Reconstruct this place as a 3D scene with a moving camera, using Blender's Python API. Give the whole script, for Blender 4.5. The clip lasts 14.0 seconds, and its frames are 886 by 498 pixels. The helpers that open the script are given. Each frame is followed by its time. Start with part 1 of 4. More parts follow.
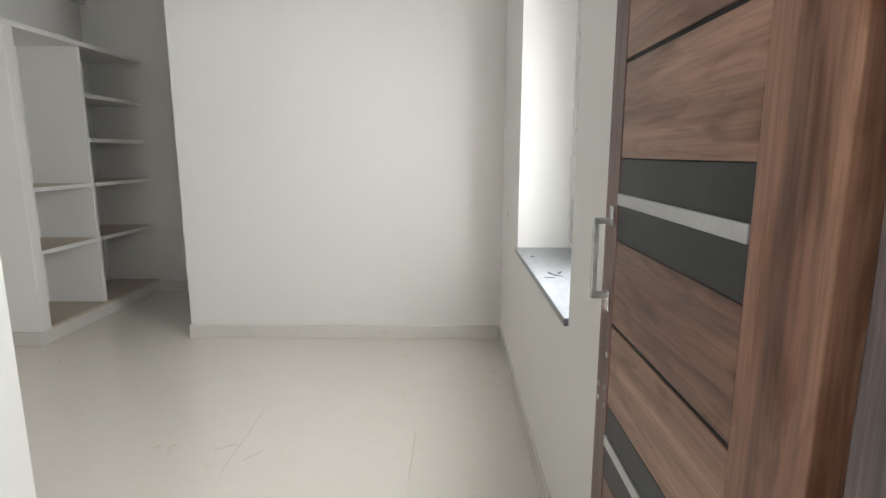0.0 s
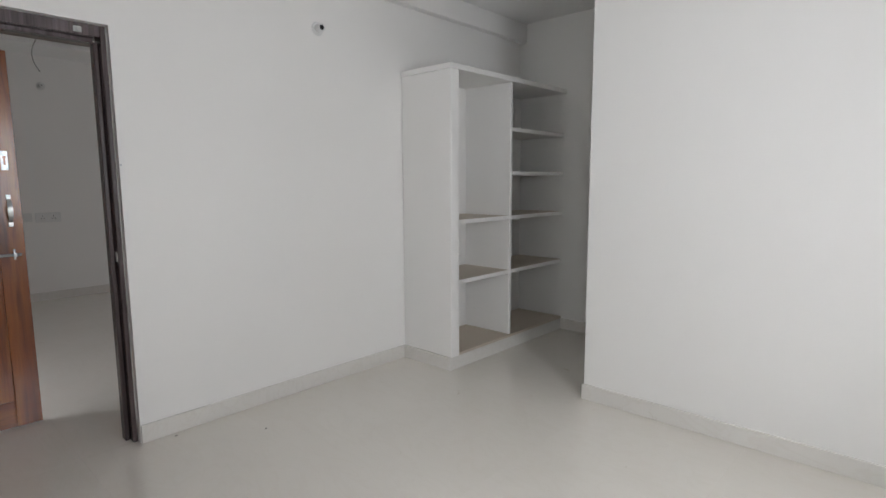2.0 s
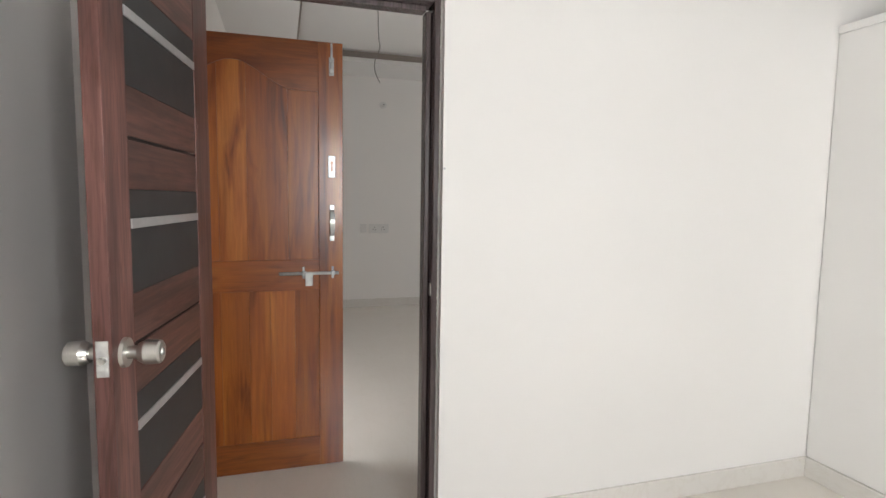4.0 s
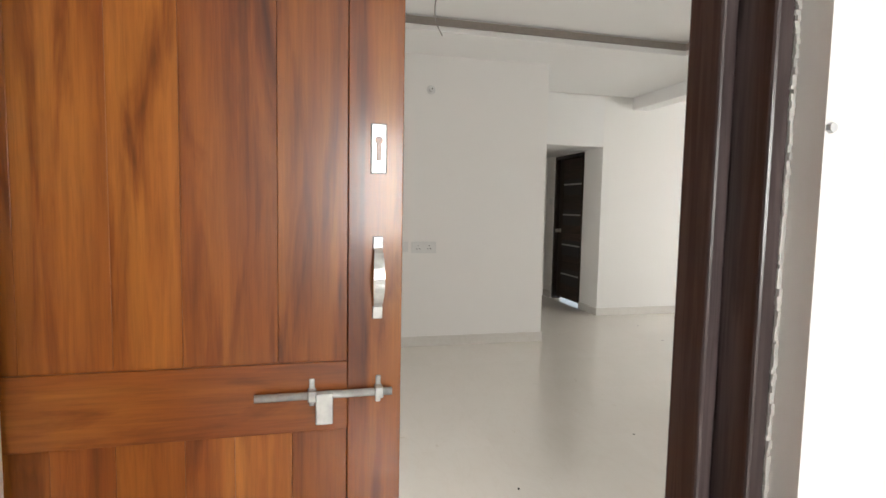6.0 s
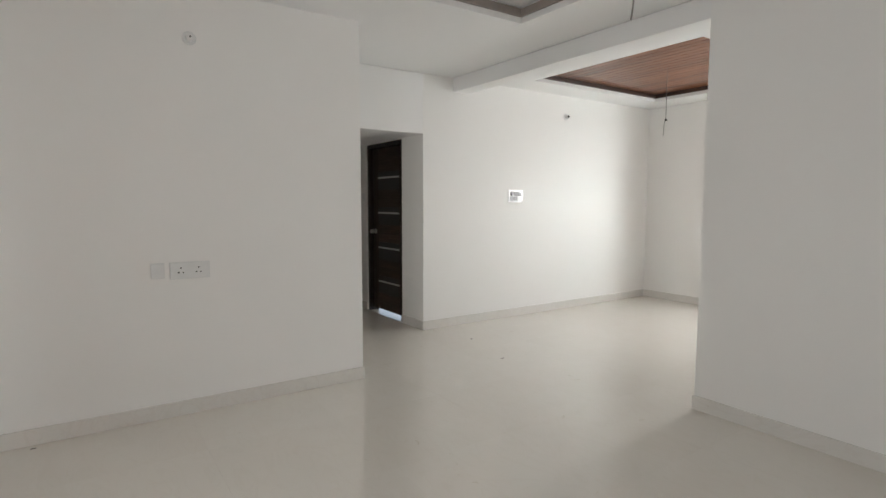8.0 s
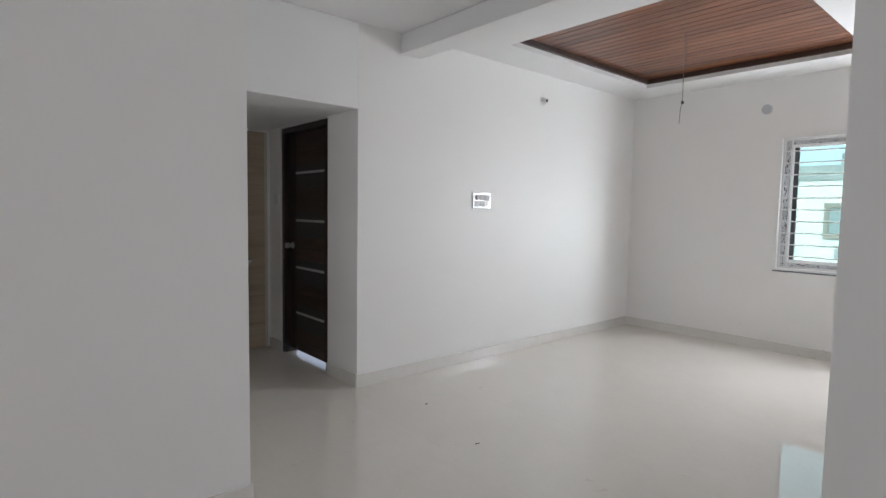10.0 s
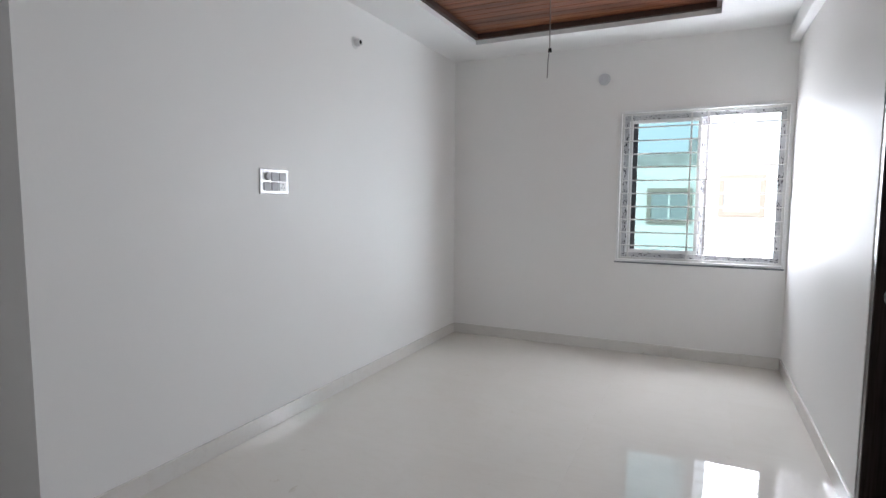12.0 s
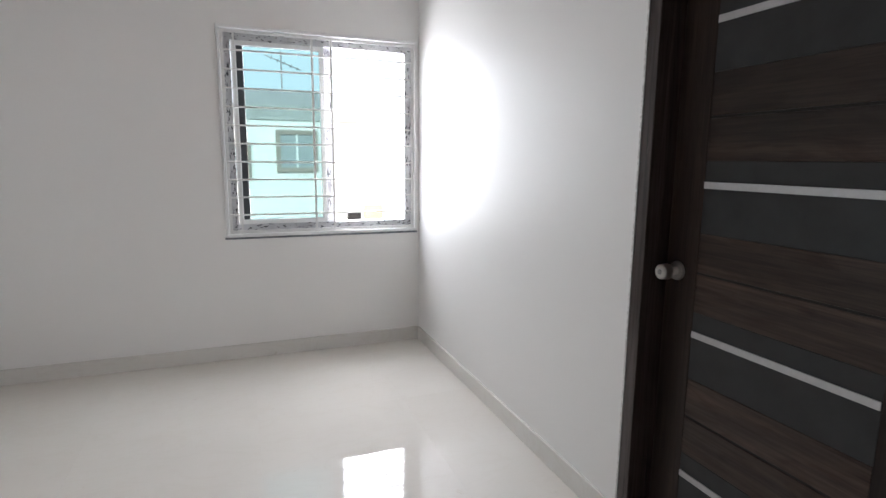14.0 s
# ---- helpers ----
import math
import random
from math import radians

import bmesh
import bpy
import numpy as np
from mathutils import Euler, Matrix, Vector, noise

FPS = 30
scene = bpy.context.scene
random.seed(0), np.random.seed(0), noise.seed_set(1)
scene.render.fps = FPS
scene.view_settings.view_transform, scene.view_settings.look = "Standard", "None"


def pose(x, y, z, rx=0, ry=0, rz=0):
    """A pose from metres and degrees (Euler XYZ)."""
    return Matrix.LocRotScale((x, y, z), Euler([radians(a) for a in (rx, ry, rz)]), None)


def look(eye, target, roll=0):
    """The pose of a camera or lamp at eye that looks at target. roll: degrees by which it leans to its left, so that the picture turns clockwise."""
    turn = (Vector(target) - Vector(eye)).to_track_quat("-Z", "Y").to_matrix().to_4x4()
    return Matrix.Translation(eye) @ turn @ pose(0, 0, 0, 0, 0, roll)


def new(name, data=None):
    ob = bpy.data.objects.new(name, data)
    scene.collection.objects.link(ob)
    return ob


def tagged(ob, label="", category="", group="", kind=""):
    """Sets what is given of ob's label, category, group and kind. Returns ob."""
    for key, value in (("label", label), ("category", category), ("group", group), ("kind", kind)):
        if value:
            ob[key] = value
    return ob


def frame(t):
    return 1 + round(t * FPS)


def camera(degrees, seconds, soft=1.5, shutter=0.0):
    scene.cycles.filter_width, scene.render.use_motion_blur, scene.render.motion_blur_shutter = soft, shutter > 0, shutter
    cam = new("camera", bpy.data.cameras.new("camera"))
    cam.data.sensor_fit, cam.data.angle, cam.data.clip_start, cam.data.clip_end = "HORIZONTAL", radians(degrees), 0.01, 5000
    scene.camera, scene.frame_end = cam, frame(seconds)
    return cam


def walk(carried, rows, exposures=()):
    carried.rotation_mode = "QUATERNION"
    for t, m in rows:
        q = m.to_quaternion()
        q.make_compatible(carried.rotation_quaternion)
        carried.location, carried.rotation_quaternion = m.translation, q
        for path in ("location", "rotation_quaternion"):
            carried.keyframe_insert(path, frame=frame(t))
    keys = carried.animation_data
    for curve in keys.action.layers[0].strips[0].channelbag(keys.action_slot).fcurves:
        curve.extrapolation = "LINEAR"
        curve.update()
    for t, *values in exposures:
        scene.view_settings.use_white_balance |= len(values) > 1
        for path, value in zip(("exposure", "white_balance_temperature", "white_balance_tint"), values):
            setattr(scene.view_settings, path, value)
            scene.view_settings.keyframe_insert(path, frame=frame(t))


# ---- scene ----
cam = camera(79.2, 14.0)
PATH = [
    (0, (-1.653, -3.381, 1.349), (0.316, -3.356, 0.997), -0.0),
    (0.5, (-1.382, -3.249, 1.373), (0.574, -2.962, 1.076), -0.5),
    (1, (-1.191, -3.199, 1.366), (0.674, -2.528, 1.097), -0.9),
    (1.5, (-1.016, -3.133, 1.392), (0.672, -2.091, 1.132), -0.5),
    (2, (-0.895, -3.051, 1.388), (0.56, -1.702, 1.139), -0.3),
    (2.5, (-0.811, -2.862, 1.372), (0.376, -1.27, 1.134), 0.4),
    (3, (-0.761, -2.615, 1.36), (0.154, -0.853, 1.124), 1.2),
    (3.2, (-0.719, -2.521, 1.348), (0.101, -0.71, 1.129), 1.1),
    (5.5, (-0.517, -0.729, 1.399), (-0.039, 1.206, 1.234), 0.9),
    (6, (-0.488, -0.428, 1.397), (-0.011, 1.508, 1.239), 1.1),
    (6.2, (-0.441, -0.284, 1.417), (0.053, 1.647, 1.26), 0.9),
    (6.5, (-0.388, -0.108, 1.414), (0.175, 1.805, 1.263), 0.9),
    (7, (-0.331, 0.159, 1.411), (0.464, 1.988, 1.255), 0.8),
    (7.5, (-0.246, 0.424, 1.418), (0.769, 2.14, 1.25), 0.4),
    (8, (-0.027, 0.802, 1.455), (1.096, 2.447, 1.279), 0.1),
    (10.5, (1.165, 2.591, 1.419), (2.572, 4.006, 1.281), 0.9),
    (11, (1.417, 2.928, 1.415), (2.958, 4.194, 1.265), 0.5),
    (11.5, (1.633, 3.286, 1.427), (3.311, 4.36, 1.253), -0.1),
    (12, (1.994, 3.514, 1.412), (3.793, 4.37, 1.234), 0.3),
    (12.5, (2.296, 3.802, 1.405), (4.205, 4.367, 1.209), 0.2),
    (13, (2.638, 3.984, 1.4), (4.615, 4.174, 1.171), 0.2),
    (13.5, (3.003, 4.058, 1.39), (4.968, 3.795, 1.122), 0.7),
    (14, (3.344, 4.123, 1.393), (5.186, 3.416, 1.066), 0.5),
]
walk(cam, [(t, look(eye, target, roll)) for t, eye, target, roll in PATH],
     exposures=[(0, -0.2, 6500, 7), (0.5, -0.42, 6400, 7), (1.0, -0.38, 6350, 8), (1.5, -0.12, 6250, 10), (2.0, -0.14, 6200, 10), (2.5, -0.05, 6200, 11), (3.2, 0.28, 6250, 12), (5.3, 1.14, 6850, 5),
                (6.5, 1.34, 6500, 9), (7.5, 1.14, 6450, 7), (8.2, 1.0, 6400, 8), (10.3, 0.72, 5950, 10), (11.5, 0.56, 5850, 10), (12.5, 0.48, 5900, 11), (13.4, 0.54, 6000, 11), (14, 0.52, 6000, 11)])

# ---------------------------------------------------------------- world and light
world = bpy.data.worlds.new("sky")
scene.world = world
world.use_nodes = True
_wn = world.node_tree.nodes
_bg = _wn["Background"]
_sky = _wn.new("ShaderNodeTexSky")
_sky.sky_type = "NISHITA"
_sky.sun_disc = False
_sky.sun_elevation = radians(38)
_sky.sun_rotation = radians(-70)
_sky.air_density, _sky.dust_density = 1.0, 6.0
world.node_tree.links.new(_sky.outputs["Color"], _bg.inputs["Color"])
_bg.inputs["Strength"].default_value = 0.15

sun = new("sun", bpy.data.lights.new("sun", "SUN"))
sun.data.energy, sun.data.angle, sun.data.color = 5.0, radians(0.6), (1.0, 0.96, 0.9)
sun.matrix_world = look((-30, 11, 25), (0, 0, 0))


def window_light(name, eye, target, wide, high, watts, colour=(1.0, 0.98, 0.95)):
    """An area lamp that stands in for light through an opening."""
    lamp = new(name, bpy.data.lights.new(name, "AREA"))
    lamp.data.shape, lamp.data.size, lamp.data.size_y = "RECTANGLE", wide, high
    lamp.data.energy, lamp.data.color = watts, colour
    lamp.matrix_world = look(eye, target)
    return lamp


window_light("bedroom_window_light", (0.29, -4.0, 1.58), (0.3, 0, 1.3), 0.60, 1.15, 36, (0.99, 0.99, 1.0))
window_light("dining_window_light", (7.40, 3.22, 1.56), (4.7, 5.0, 1.2), 0.36, 1.2, 17, (1.0, 0.985, 0.985))
window_light("dining_window_outer_light", (7.72, 3.05, 1.58), (4.5, 3.6, 1.2), 0.62, 1.38, 32, (1.0, 0.985, 0.985))
# added fill from an unseen bathroom opening, to brighten the doorway reveal
window_light("bathroom_fill_light", (-2.1, -3.85, 1.8), (-2.0, -2.4, 1.3), 0.58, 0.58, 30, (0.97, 1.0, 1.0))
window_light("entrance_light", (-1.20, 1.22, 1.15), (1.5, 2.3, 1.3), 0.80, 1.8, 14, (0.99, 0.99, 1.0))


# ---------------------------------------------------------------- materials
def _nodes(name):
    m = bpy.data.materials.new(name)
    m.use_nodes = True
    t = m.node_tree
    return m, t, t.nodes["Principled BSDF"]


def _ramp(t, fac, stops):
    r = t.nodes.new("ShaderNodeValToRGB")
    while len(r.color_ramp.elements) < len(stops):
        r.color_ramp.elements.new(0.5)
    for e, (p, c) in zip(r.color_ramp.elements, stops):
        e.position, e.color = p, (*c, 1)
    t.links.new(fac, r.inputs["Fac"])
    return r.outputs["Color"]


def _noise(t, scale, detail=4, stretch=(1, 1, 1), distort=0.0, offset=None):
    co = t.nodes.new("ShaderNodeTexCoord")
    mp = t.nodes.new("ShaderNodeMapping")
    mp.inputs["Scale"].default_value = stretch
    t.links.new(co.outputs["Object"], mp.inputs["Vector"])
    if offset is not None:
        add = t.nodes.new("ShaderNodeVectorMath")
        add.operation = "MULTIPLY_ADD"
        add.inputs[1].default_value = (37, 23, 11)
        t.links.new(offset, add.inputs[0])
        t.links.new(mp.outputs["Vector"], add.inputs[2])
        vec = add.outputs["Vector"]
    else:
        vec = mp.outputs["Vector"]
    n = t.nodes.new("ShaderNodeTexNoise")
    n.inputs["Scale"].default_value, n.inputs["Detail"].default_value = scale, detail
    n.inputs["Distortion"].default_value = distort
    t.links.new(vec, n.inputs["Vector"])
    return n.outputs["Fac"]


def _bump(t, bsdf, height, strength, distance=0.002):
    b = t.nodes.new("ShaderNodeBump")
    b.inputs["Strength"].default_value, b.inputs["Distance"].default_value = strength, distance
    t.links.new(height, b.inputs["Height"])
    t.links.new(b.outputs["Normal"], bsdf.inputs["Normal"])


def _mix(t, a, b, fac, mode="MIX"):
    m = t.nodes.new("ShaderNodeMix")
    m.data_type, m.blend_type = "RGBA", mode
    t.links.new(a, m.inputs["A"])
    t.links.new(b, m.inputs["B"])
    if isinstance(fac, float):
        m.inputs["Factor"].default_value = fac
    else:
        t.links.new(fac, m.inputs["Factor"])
    return m.outputs["Result"]


def paint(name, light, dark, rough=0.5, bump=0.12):
    m, t, b = _nodes(name)
    big = _noise(t, 0.9, 3)
    t.links.new(_ramp(t, big, [(0.3, dark), (0.7, light)]), b.inputs["Base Color"])
    b.inputs["Roughness"].default_value = rough
    _bump(t, b, _noise(t, 55, 5), bump, 0.003)
    return m


def plain(name, colour, rough=0.4, metal=0.0, vary=0.12, scale=30, bump=0.0, gloss=0.5):
    m, t, b = _nodes(name)
    lo = tuple(c * (1 - vary) for c in colour)
    t.links.new(_ramp(t, _noise(t, scale, 4), [(0.3, lo), (0.7, colour)]), b.inputs["Base Color"])
    b.inputs["Roughness"].default_value, b.inputs["Metallic"].default_value = rough, metal
    b.inputs["Specular IOR Level"].default_value = gloss
    if bump:
        _bump(t, b, _noise(t, scale * 4, 4), bump)
    return m


def wood(name, dark, mid, light, along="z", rough=0.35, coat=0.0, grain=9.0, run=0.09, fibre=0.75, knots=0.0, gloss=0.5, swirl=1.2, tones=0.70):
    """Wood whose grain runs along one axis of the piece; every piece has a tone of its own."""
    m, t, b = _nodes(name)
    rnd = t.nodes.new("ShaderNodeObjectInfo").outputs["Random"]
    squash = {"x": (run, 1, 1), "z": (1, 1, run), "y": (1, run, 1)}[along]
    broad = _noise(t, grain * 0.75, 3, squash, swirl, rnd)
    fine = _noise(t, grain * 7, 5, {"x": (0.03, 1, 1), "z": (1, 1, 0.03), "y": (1, 0.03, 1)}[along], 0.3, rnd)
    base = _ramp(t, broad, [(0.28, dark), (0.5, mid), (0.72, light)])
    grainc = _ramp(t, fine, [(0.35, (0.5, 0.48, 0.46)), (0.62, (1.08, 1.06, 1.04))])
    col = _mix(t, base, grainc, fibre, "MULTIPLY")
    hair = _noise(t, grain * 19, 8, {"x": (0.05, 1, 1), "z": (1, 1, 0.05), "y": (1, 0.05, 1)}[along], 0.6, rnd)
    col = _mix(t, col, _ramp(t, hair, [(0.40, (0.55, 0.52, 0.50)), (0.56, (1.12, 1.10, 1.08))]), fibre * 0.7, "MULTIPLY")
    if knots:
        short = 0.22 if swirl > 1 else 0.09
        patch = _noise(t, grain * 1.7, 7, {"x": (short, 1, 1), "z": (1, 1, short), "y": (1, short, 1)}[along], swirl * 1.3, rnd)
        col = _mix(t, col, _ramp(t, patch, [(0.50, (1, 1, 1)), (0.66, (0.55, 0.42, 0.32)), (0.76, (0.2, 0.12, 0.08))]), knots, "MULTIPLY")
    tone = _ramp(t, rnd, [(0.0, (tones, tones * 0.95, tones * 0.91)), (1.0, (1.06, 1.06, 1.06))])
    t.links.new(_mix(t, col, tone, 1.0, "MULTIPLY"), b.inputs["Base Color"])
    b.inputs["Roughness"].default_value = rough
    b.inputs["Specular IOR Level"].default_value = gloss
    b.inputs["Coat Weight"].default_value, b.inputs["Coat Roughness"].default_value = coat, 0.12
    _bump(t, b, fine, 0.08, 0.001)
    return m


def glossy_tile(name, light, dark, vein, rough):
    m, t, b = _nodes(name)
    rnd = t.nodes.new("ShaderNodeObjectInfo").outputs["Random"]
    cloud = _noise(t, 2.2, 5, (1, 1, 1), 0.6, rnd)
    base = _ramp(t, cloud, [(0.3, dark), (0.7, light)])
    streak = _noise(t, 5.0, 6, (1, 0.35, 1), 2.5, rnd)
    veins = _ramp(t, streak, [(0.46, (1, 1, 1)), (0.5, vein), (0.54, (1, 1, 1))])
    col = _mix(t, base, veins, 0.35, "MULTIPLY")
    tone = _ramp(t, rnd, [(0.0, (0.985, 0.983, 0.98)), (1.0, (1, 1, 1))])
    t.links.new(_mix(t, col, tone, 1.0, "MULTIPLY"), b.inputs["Base Color"])
    dirt = _ramp(t, _noise(t, 6.5, 8, (1, 1, 1), 1.2, rnd), [(0.70, (1, 1, 1)), (0.76, (0.80, 0.76, 0.69))])
    t.links.new(_mix(t, b.inputs["Base Color"].links[0].from_socket, dirt, 0.7, "MULTIPLY"), b.inputs["Base Color"])
    b.inputs["Specular IOR Level"].default_value = 0.85
    smear = _noise(t, 3.0, 6)
    rr = t.nodes.new("ShaderNodeMapRange")
    rr.inputs["To Min"].default_value, rr.inputs["To Max"].default_value = rough * 0.6, rough * 1.6
    t.links.new(smear, rr.inputs["Value"])
    t.links.new(rr.outputs["Result"], b.inputs["Roughness"])
    return m


def travertine(name):
    m, t, b = _nodes(name)
    rnd = t.nodes.new("ShaderNodeObjectInfo").outputs["Random"]
    band = _noise(t, 5, 6, (0.25, 1, 2.6), 0.5, rnd)
    fine = _noise(t, 30, 5, (0.1, 1, 2.2), 0.4, rnd)
    base = _ramp(t, band, [(0.3, (0.47, 0.385, 0.285)), (0.52, (0.55, 0.46, 0.35)), (0.72, (0.60, 0.51, 0.40))])
    t.links.new(_mix(t, base, _ramp(t, fine, [(0.35, (0.84, 0.82, 0.79)), (0.6, (1, 1, 1))]), 0.6, "MULTIPLY"), b.inputs["Base Color"])
    b.inputs["Roughness"].default_value = 0.22
    return m


def printed_film(name, stretch):
    """White profile still in its protective film, its shade put in as grey, with short dashes of dark print along its
    length.
    """
    m, t, b = _nodes(name)
    marks = _noise(t, 1.0, 2, stretch, 0.25)
    smear = _ramp(t, _noise(t, 9, 5), [(0.35, (0.50, 0.50, 0.51)), (0.65, (0.68, 0.68, 0.69))])
    dash = _ramp(t, marks, [(0.60, (1, 1, 1)), (0.625, (0.10, 0.105, 0.12))])
    t.links.new(_mix(t, smear, dash, 1.0, "MULTIPLY"), b.inputs["Base Color"])
    b.inputs["Roughness"].default_value = 0.35
    return m


def tinted_glass(name, colour):
    m, t, b = _nodes(name)
    b.inputs["Base Color"].default_value = (*colour, 1)
    b.inputs["Roughness"].default_value = 0.0
    b.inputs["Transmission Weight"].default_value = 1.0
    b.inputs["IOR"].default_value = 1.02
    return m


def granite(name, low=(0.13, 0.14, 0.155), high=(0.34, 0.36, 0.39), scuffs=0.7):
    m, t, b = _nodes(name)
    speck = _noise(t, 160, 3)
    base = _ramp(t, speck, [(0.35, low), (0.65, high)])
    scuff = _noise(t, 7, 6, (1, 2.2, 1), 1.5)
    t.links.new(_mix(t, base, _ramp(t, scuff, [(0.5, (1.0, 1.0, 1.0)), (0.60, (0.25, 0.27, 0.30))]), scuffs, "MULTIPLY"), b.inputs["Base Color"])
    b.inputs["Roughness"].default_value = 0.3
    return m


WALL = paint("wall_paint", (0.905, 0.892, 0.868), (0.89, 0.875, 0.85))
CEIL = paint("ceiling_paint", (0.89, 0.885, 0.875), (0.875, 0.87, 0.855), 0.6, 0.08)
PLASTER = paint("raw_plaster", (0.78, 0.77, 0.74), (0.60, 0.58, 0.55), 0.8, 0.8)
TILE = glossy_tile("vitrified_tile", (0.80, 0.762, 0.70), (0.78, 0.74, 0.675), (0.95, 0.94, 0.92), 0.016)
SKIRT = glossy_tile("skirting_tile", (0.80, 0.775, 0.735), (0.775, 0.75, 0.705), (0.9, 0.88, 0.85), 0.2)
GROUT = plain("grout", (0.66, 0.63, 0.57), 0.8)
SHELF = paint("shelf_top_stone", (0.60, 0.525, 0.43), (0.53, 0.455, 0.365), 0.45)
DARK_H = wood("dark_laminate_plank", (0.030, 0.021, 0.018), (0.055, 0.038, 0.032), (0.10, 0.065, 0.051), "x", 0.4, 0, 9, 0.12, 0.7, 0.7, 0.3)
DARK_V = wood("dark_laminate_stile", (0.024, 0.016, 0.014), (0.040, 0.027, 0.023), (0.062, 0.040, 0.033), "z", 0.4, 0, 9, 0.1, 0.8, 0.4, 0.25)
# red-brown pair is lightened to carry the brighter light on the bathroom door
RED_LIT_H = wood("lit_red_brown_laminate_plank", (0.21, 0.115, 0.085), (0.40, 0.225, 0.165), (0.56, 0.34, 0.25), "x", 0.36, 0, 9, 0.12, 0.55, 0.8, 0.4)
RED_LIT_V = wood("lit_red_brown_laminate_stile", (0.20, 0.10, 0.075), (0.36, 0.19, 0.135), (0.50, 0.29, 0.205), "z", 0.36, 0, 9, 0.1, 0.6, 0.8, 0.4)
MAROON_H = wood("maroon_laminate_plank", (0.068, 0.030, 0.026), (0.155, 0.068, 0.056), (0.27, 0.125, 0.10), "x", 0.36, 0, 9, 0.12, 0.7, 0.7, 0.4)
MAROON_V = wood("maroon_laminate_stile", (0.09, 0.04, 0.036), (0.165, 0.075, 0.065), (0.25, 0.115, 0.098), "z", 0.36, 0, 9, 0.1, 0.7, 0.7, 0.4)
FRAME = wood("dark_painted_frame", (0.036, 0.026, 0.025), (0.052, 0.038, 0.036), (0.066, 0.049, 0.047), "z", 0.24, 0.0, 6)
# brown frame paint, lightened and greyed for the window glare on the bedroom-side frames
FRAME_GLARE = wood("glare_brown_frame", (0.11, 0.086, 0.092), (0.14, 0.112, 0.12), (0.17, 0.138, 0.147), "z", 0.24, 0.0, 6)
BLACK = plain("black_band", (0.032, 0.033, 0.035), 0.42, 0.0, 0.3, 12, 0.05, 0.35)
CORE = plain("door_core", (0.012, 0.010, 0.009), 0.7)
STRIP = plain("brushed_strip", (0.55, 0.55, 0.56), 0.38, 0.6, 0.08, 60)
STEEL = plain("satin_steel", (0.62, 0.61, 0.58), 0.28, 1.0, 0.1, 40)
FOIL = plain("wrapped_steel", (0.74, 0.74, 0.72), 0.25, 0.4, 0.35, 40, 0.25)
TEAK = wood("varnished_teak", (0.23, 0.052, 0.009), (0.385, 0.113, 0.018), (0.53, 0.190, 0.034), "z", 0.32, 0.2, 12, 0.07, 0.28, 0.9, 0.5, 0.7, 0.80)
TEAK_H = wood("varnished_teak_rail", (0.22, 0.052, 0.009), (0.335, 0.095, 0.016), (0.43, 0.150, 0.028), "x", 0.32, 0.2, 9, 0.12, 0.35, 0.55)
CEIL_WOOD = wood("ceiling_plank_wood", (0.15, 0.05, 0.022), (0.26, 0.095, 0.042), (0.34, 0.14, 0.065), "y", 0.35, 0.2, 6)
MOULD = plain("dark_brown_moulding", (0.055, 0.030, 0.022), 0.4)
TRIM = plain("taupe_tray_trim", (0.31, 0.27, 0.24), 0.45)
UPVC = plain("white_upvc", (0.90, 0.90, 0.89), 0.3, 0.0, 0.04)
FILM = printed_film("film_on_rail", (26, 26, 95))
FILM_V = printed_film("film_on_stile", (95, 95, 26))
GRILLE = plain("white_painted_steel", (0.78, 0.77, 0.75), 0.4, 0.0, 0.08)
GLASS_T = tinted_glass("teal_tinted_glass", (0.27, 0.40, 0.405))
GLASS_B = tinted_glass("blue_tinted_glass", (0.13, 0.175, 0.195))
GASKET = plain("dark_gasket", (0.05, 0.055, 0.06), 0.6)
STONE = granite("grey_granite")
SILL = granite("pale_grey_granite", (0.24, 0.255, 0.275), (0.34, 0.36, 0.385), 0.22)
TRAV = travertine("beige_wall_tile")
CERAMIC = plain("white_ceramic", (0.82, 0.82, 0.81), 0.12, 0.0, 0.03)
PLASTIC = plain("white_plastic", (0.80, 0.80, 0.785), 0.35, 0.0, 0.05)
CREAM_PL = plain("cream_upvc", (0.80, 0.775, 0.71), 0.4, 0.0, 0.08)
GREY_PL = plain("grey_plastic", (0.40, 0.40, 0.41), 0.4)
PLATE = plain("pale_grey_plastic", (0.62, 0.63, 0.65), 0.4)
RIM = plain("silver_plastic", (0.66, 0.66, 0.66), 0.3, 0.2, 0.1, 40)
DIRT = plain("dried_dirt", (0.56, 0.51, 0.44), 0.9, 0.0, 0.4, 80)
YELLOW = plain("yellow_paint", (0.72, 0.58, 0.28), 0.6)
DARK_MARK = plain("dark_pencil", (0.07, 0.08, 0.09), 0.8, 0.0, 0.4, 60)
DARKHOLE = plain("dark_hole", (0.015, 0.014, 0.013), 0.8)
BULB_WIRE = plain("wire", (0.30, 0.28, 0.26), 0.6)
OUT_WALL = paint("facade_paint", (0.86, 0.86, 0.83), (0.83, 0.83, 0.80), 0.7)
OUT_TRIM = plain("facade_brown", (0.34, 0.30, 0.26), 0.7)
OUT_COPING = plain("weathered_parapet", (0.46, 0.47, 0.46), 0.8, 0.0, 0.3, 3)
OUT_GLASS = plain("facade_glass", (0.36, 0.40, 0.41), 0.3)
GROUND = paint("ground_earth", (0.30, 0.27, 0.22), (0.22, 0.20, 0.16), 0.9, 0.5)


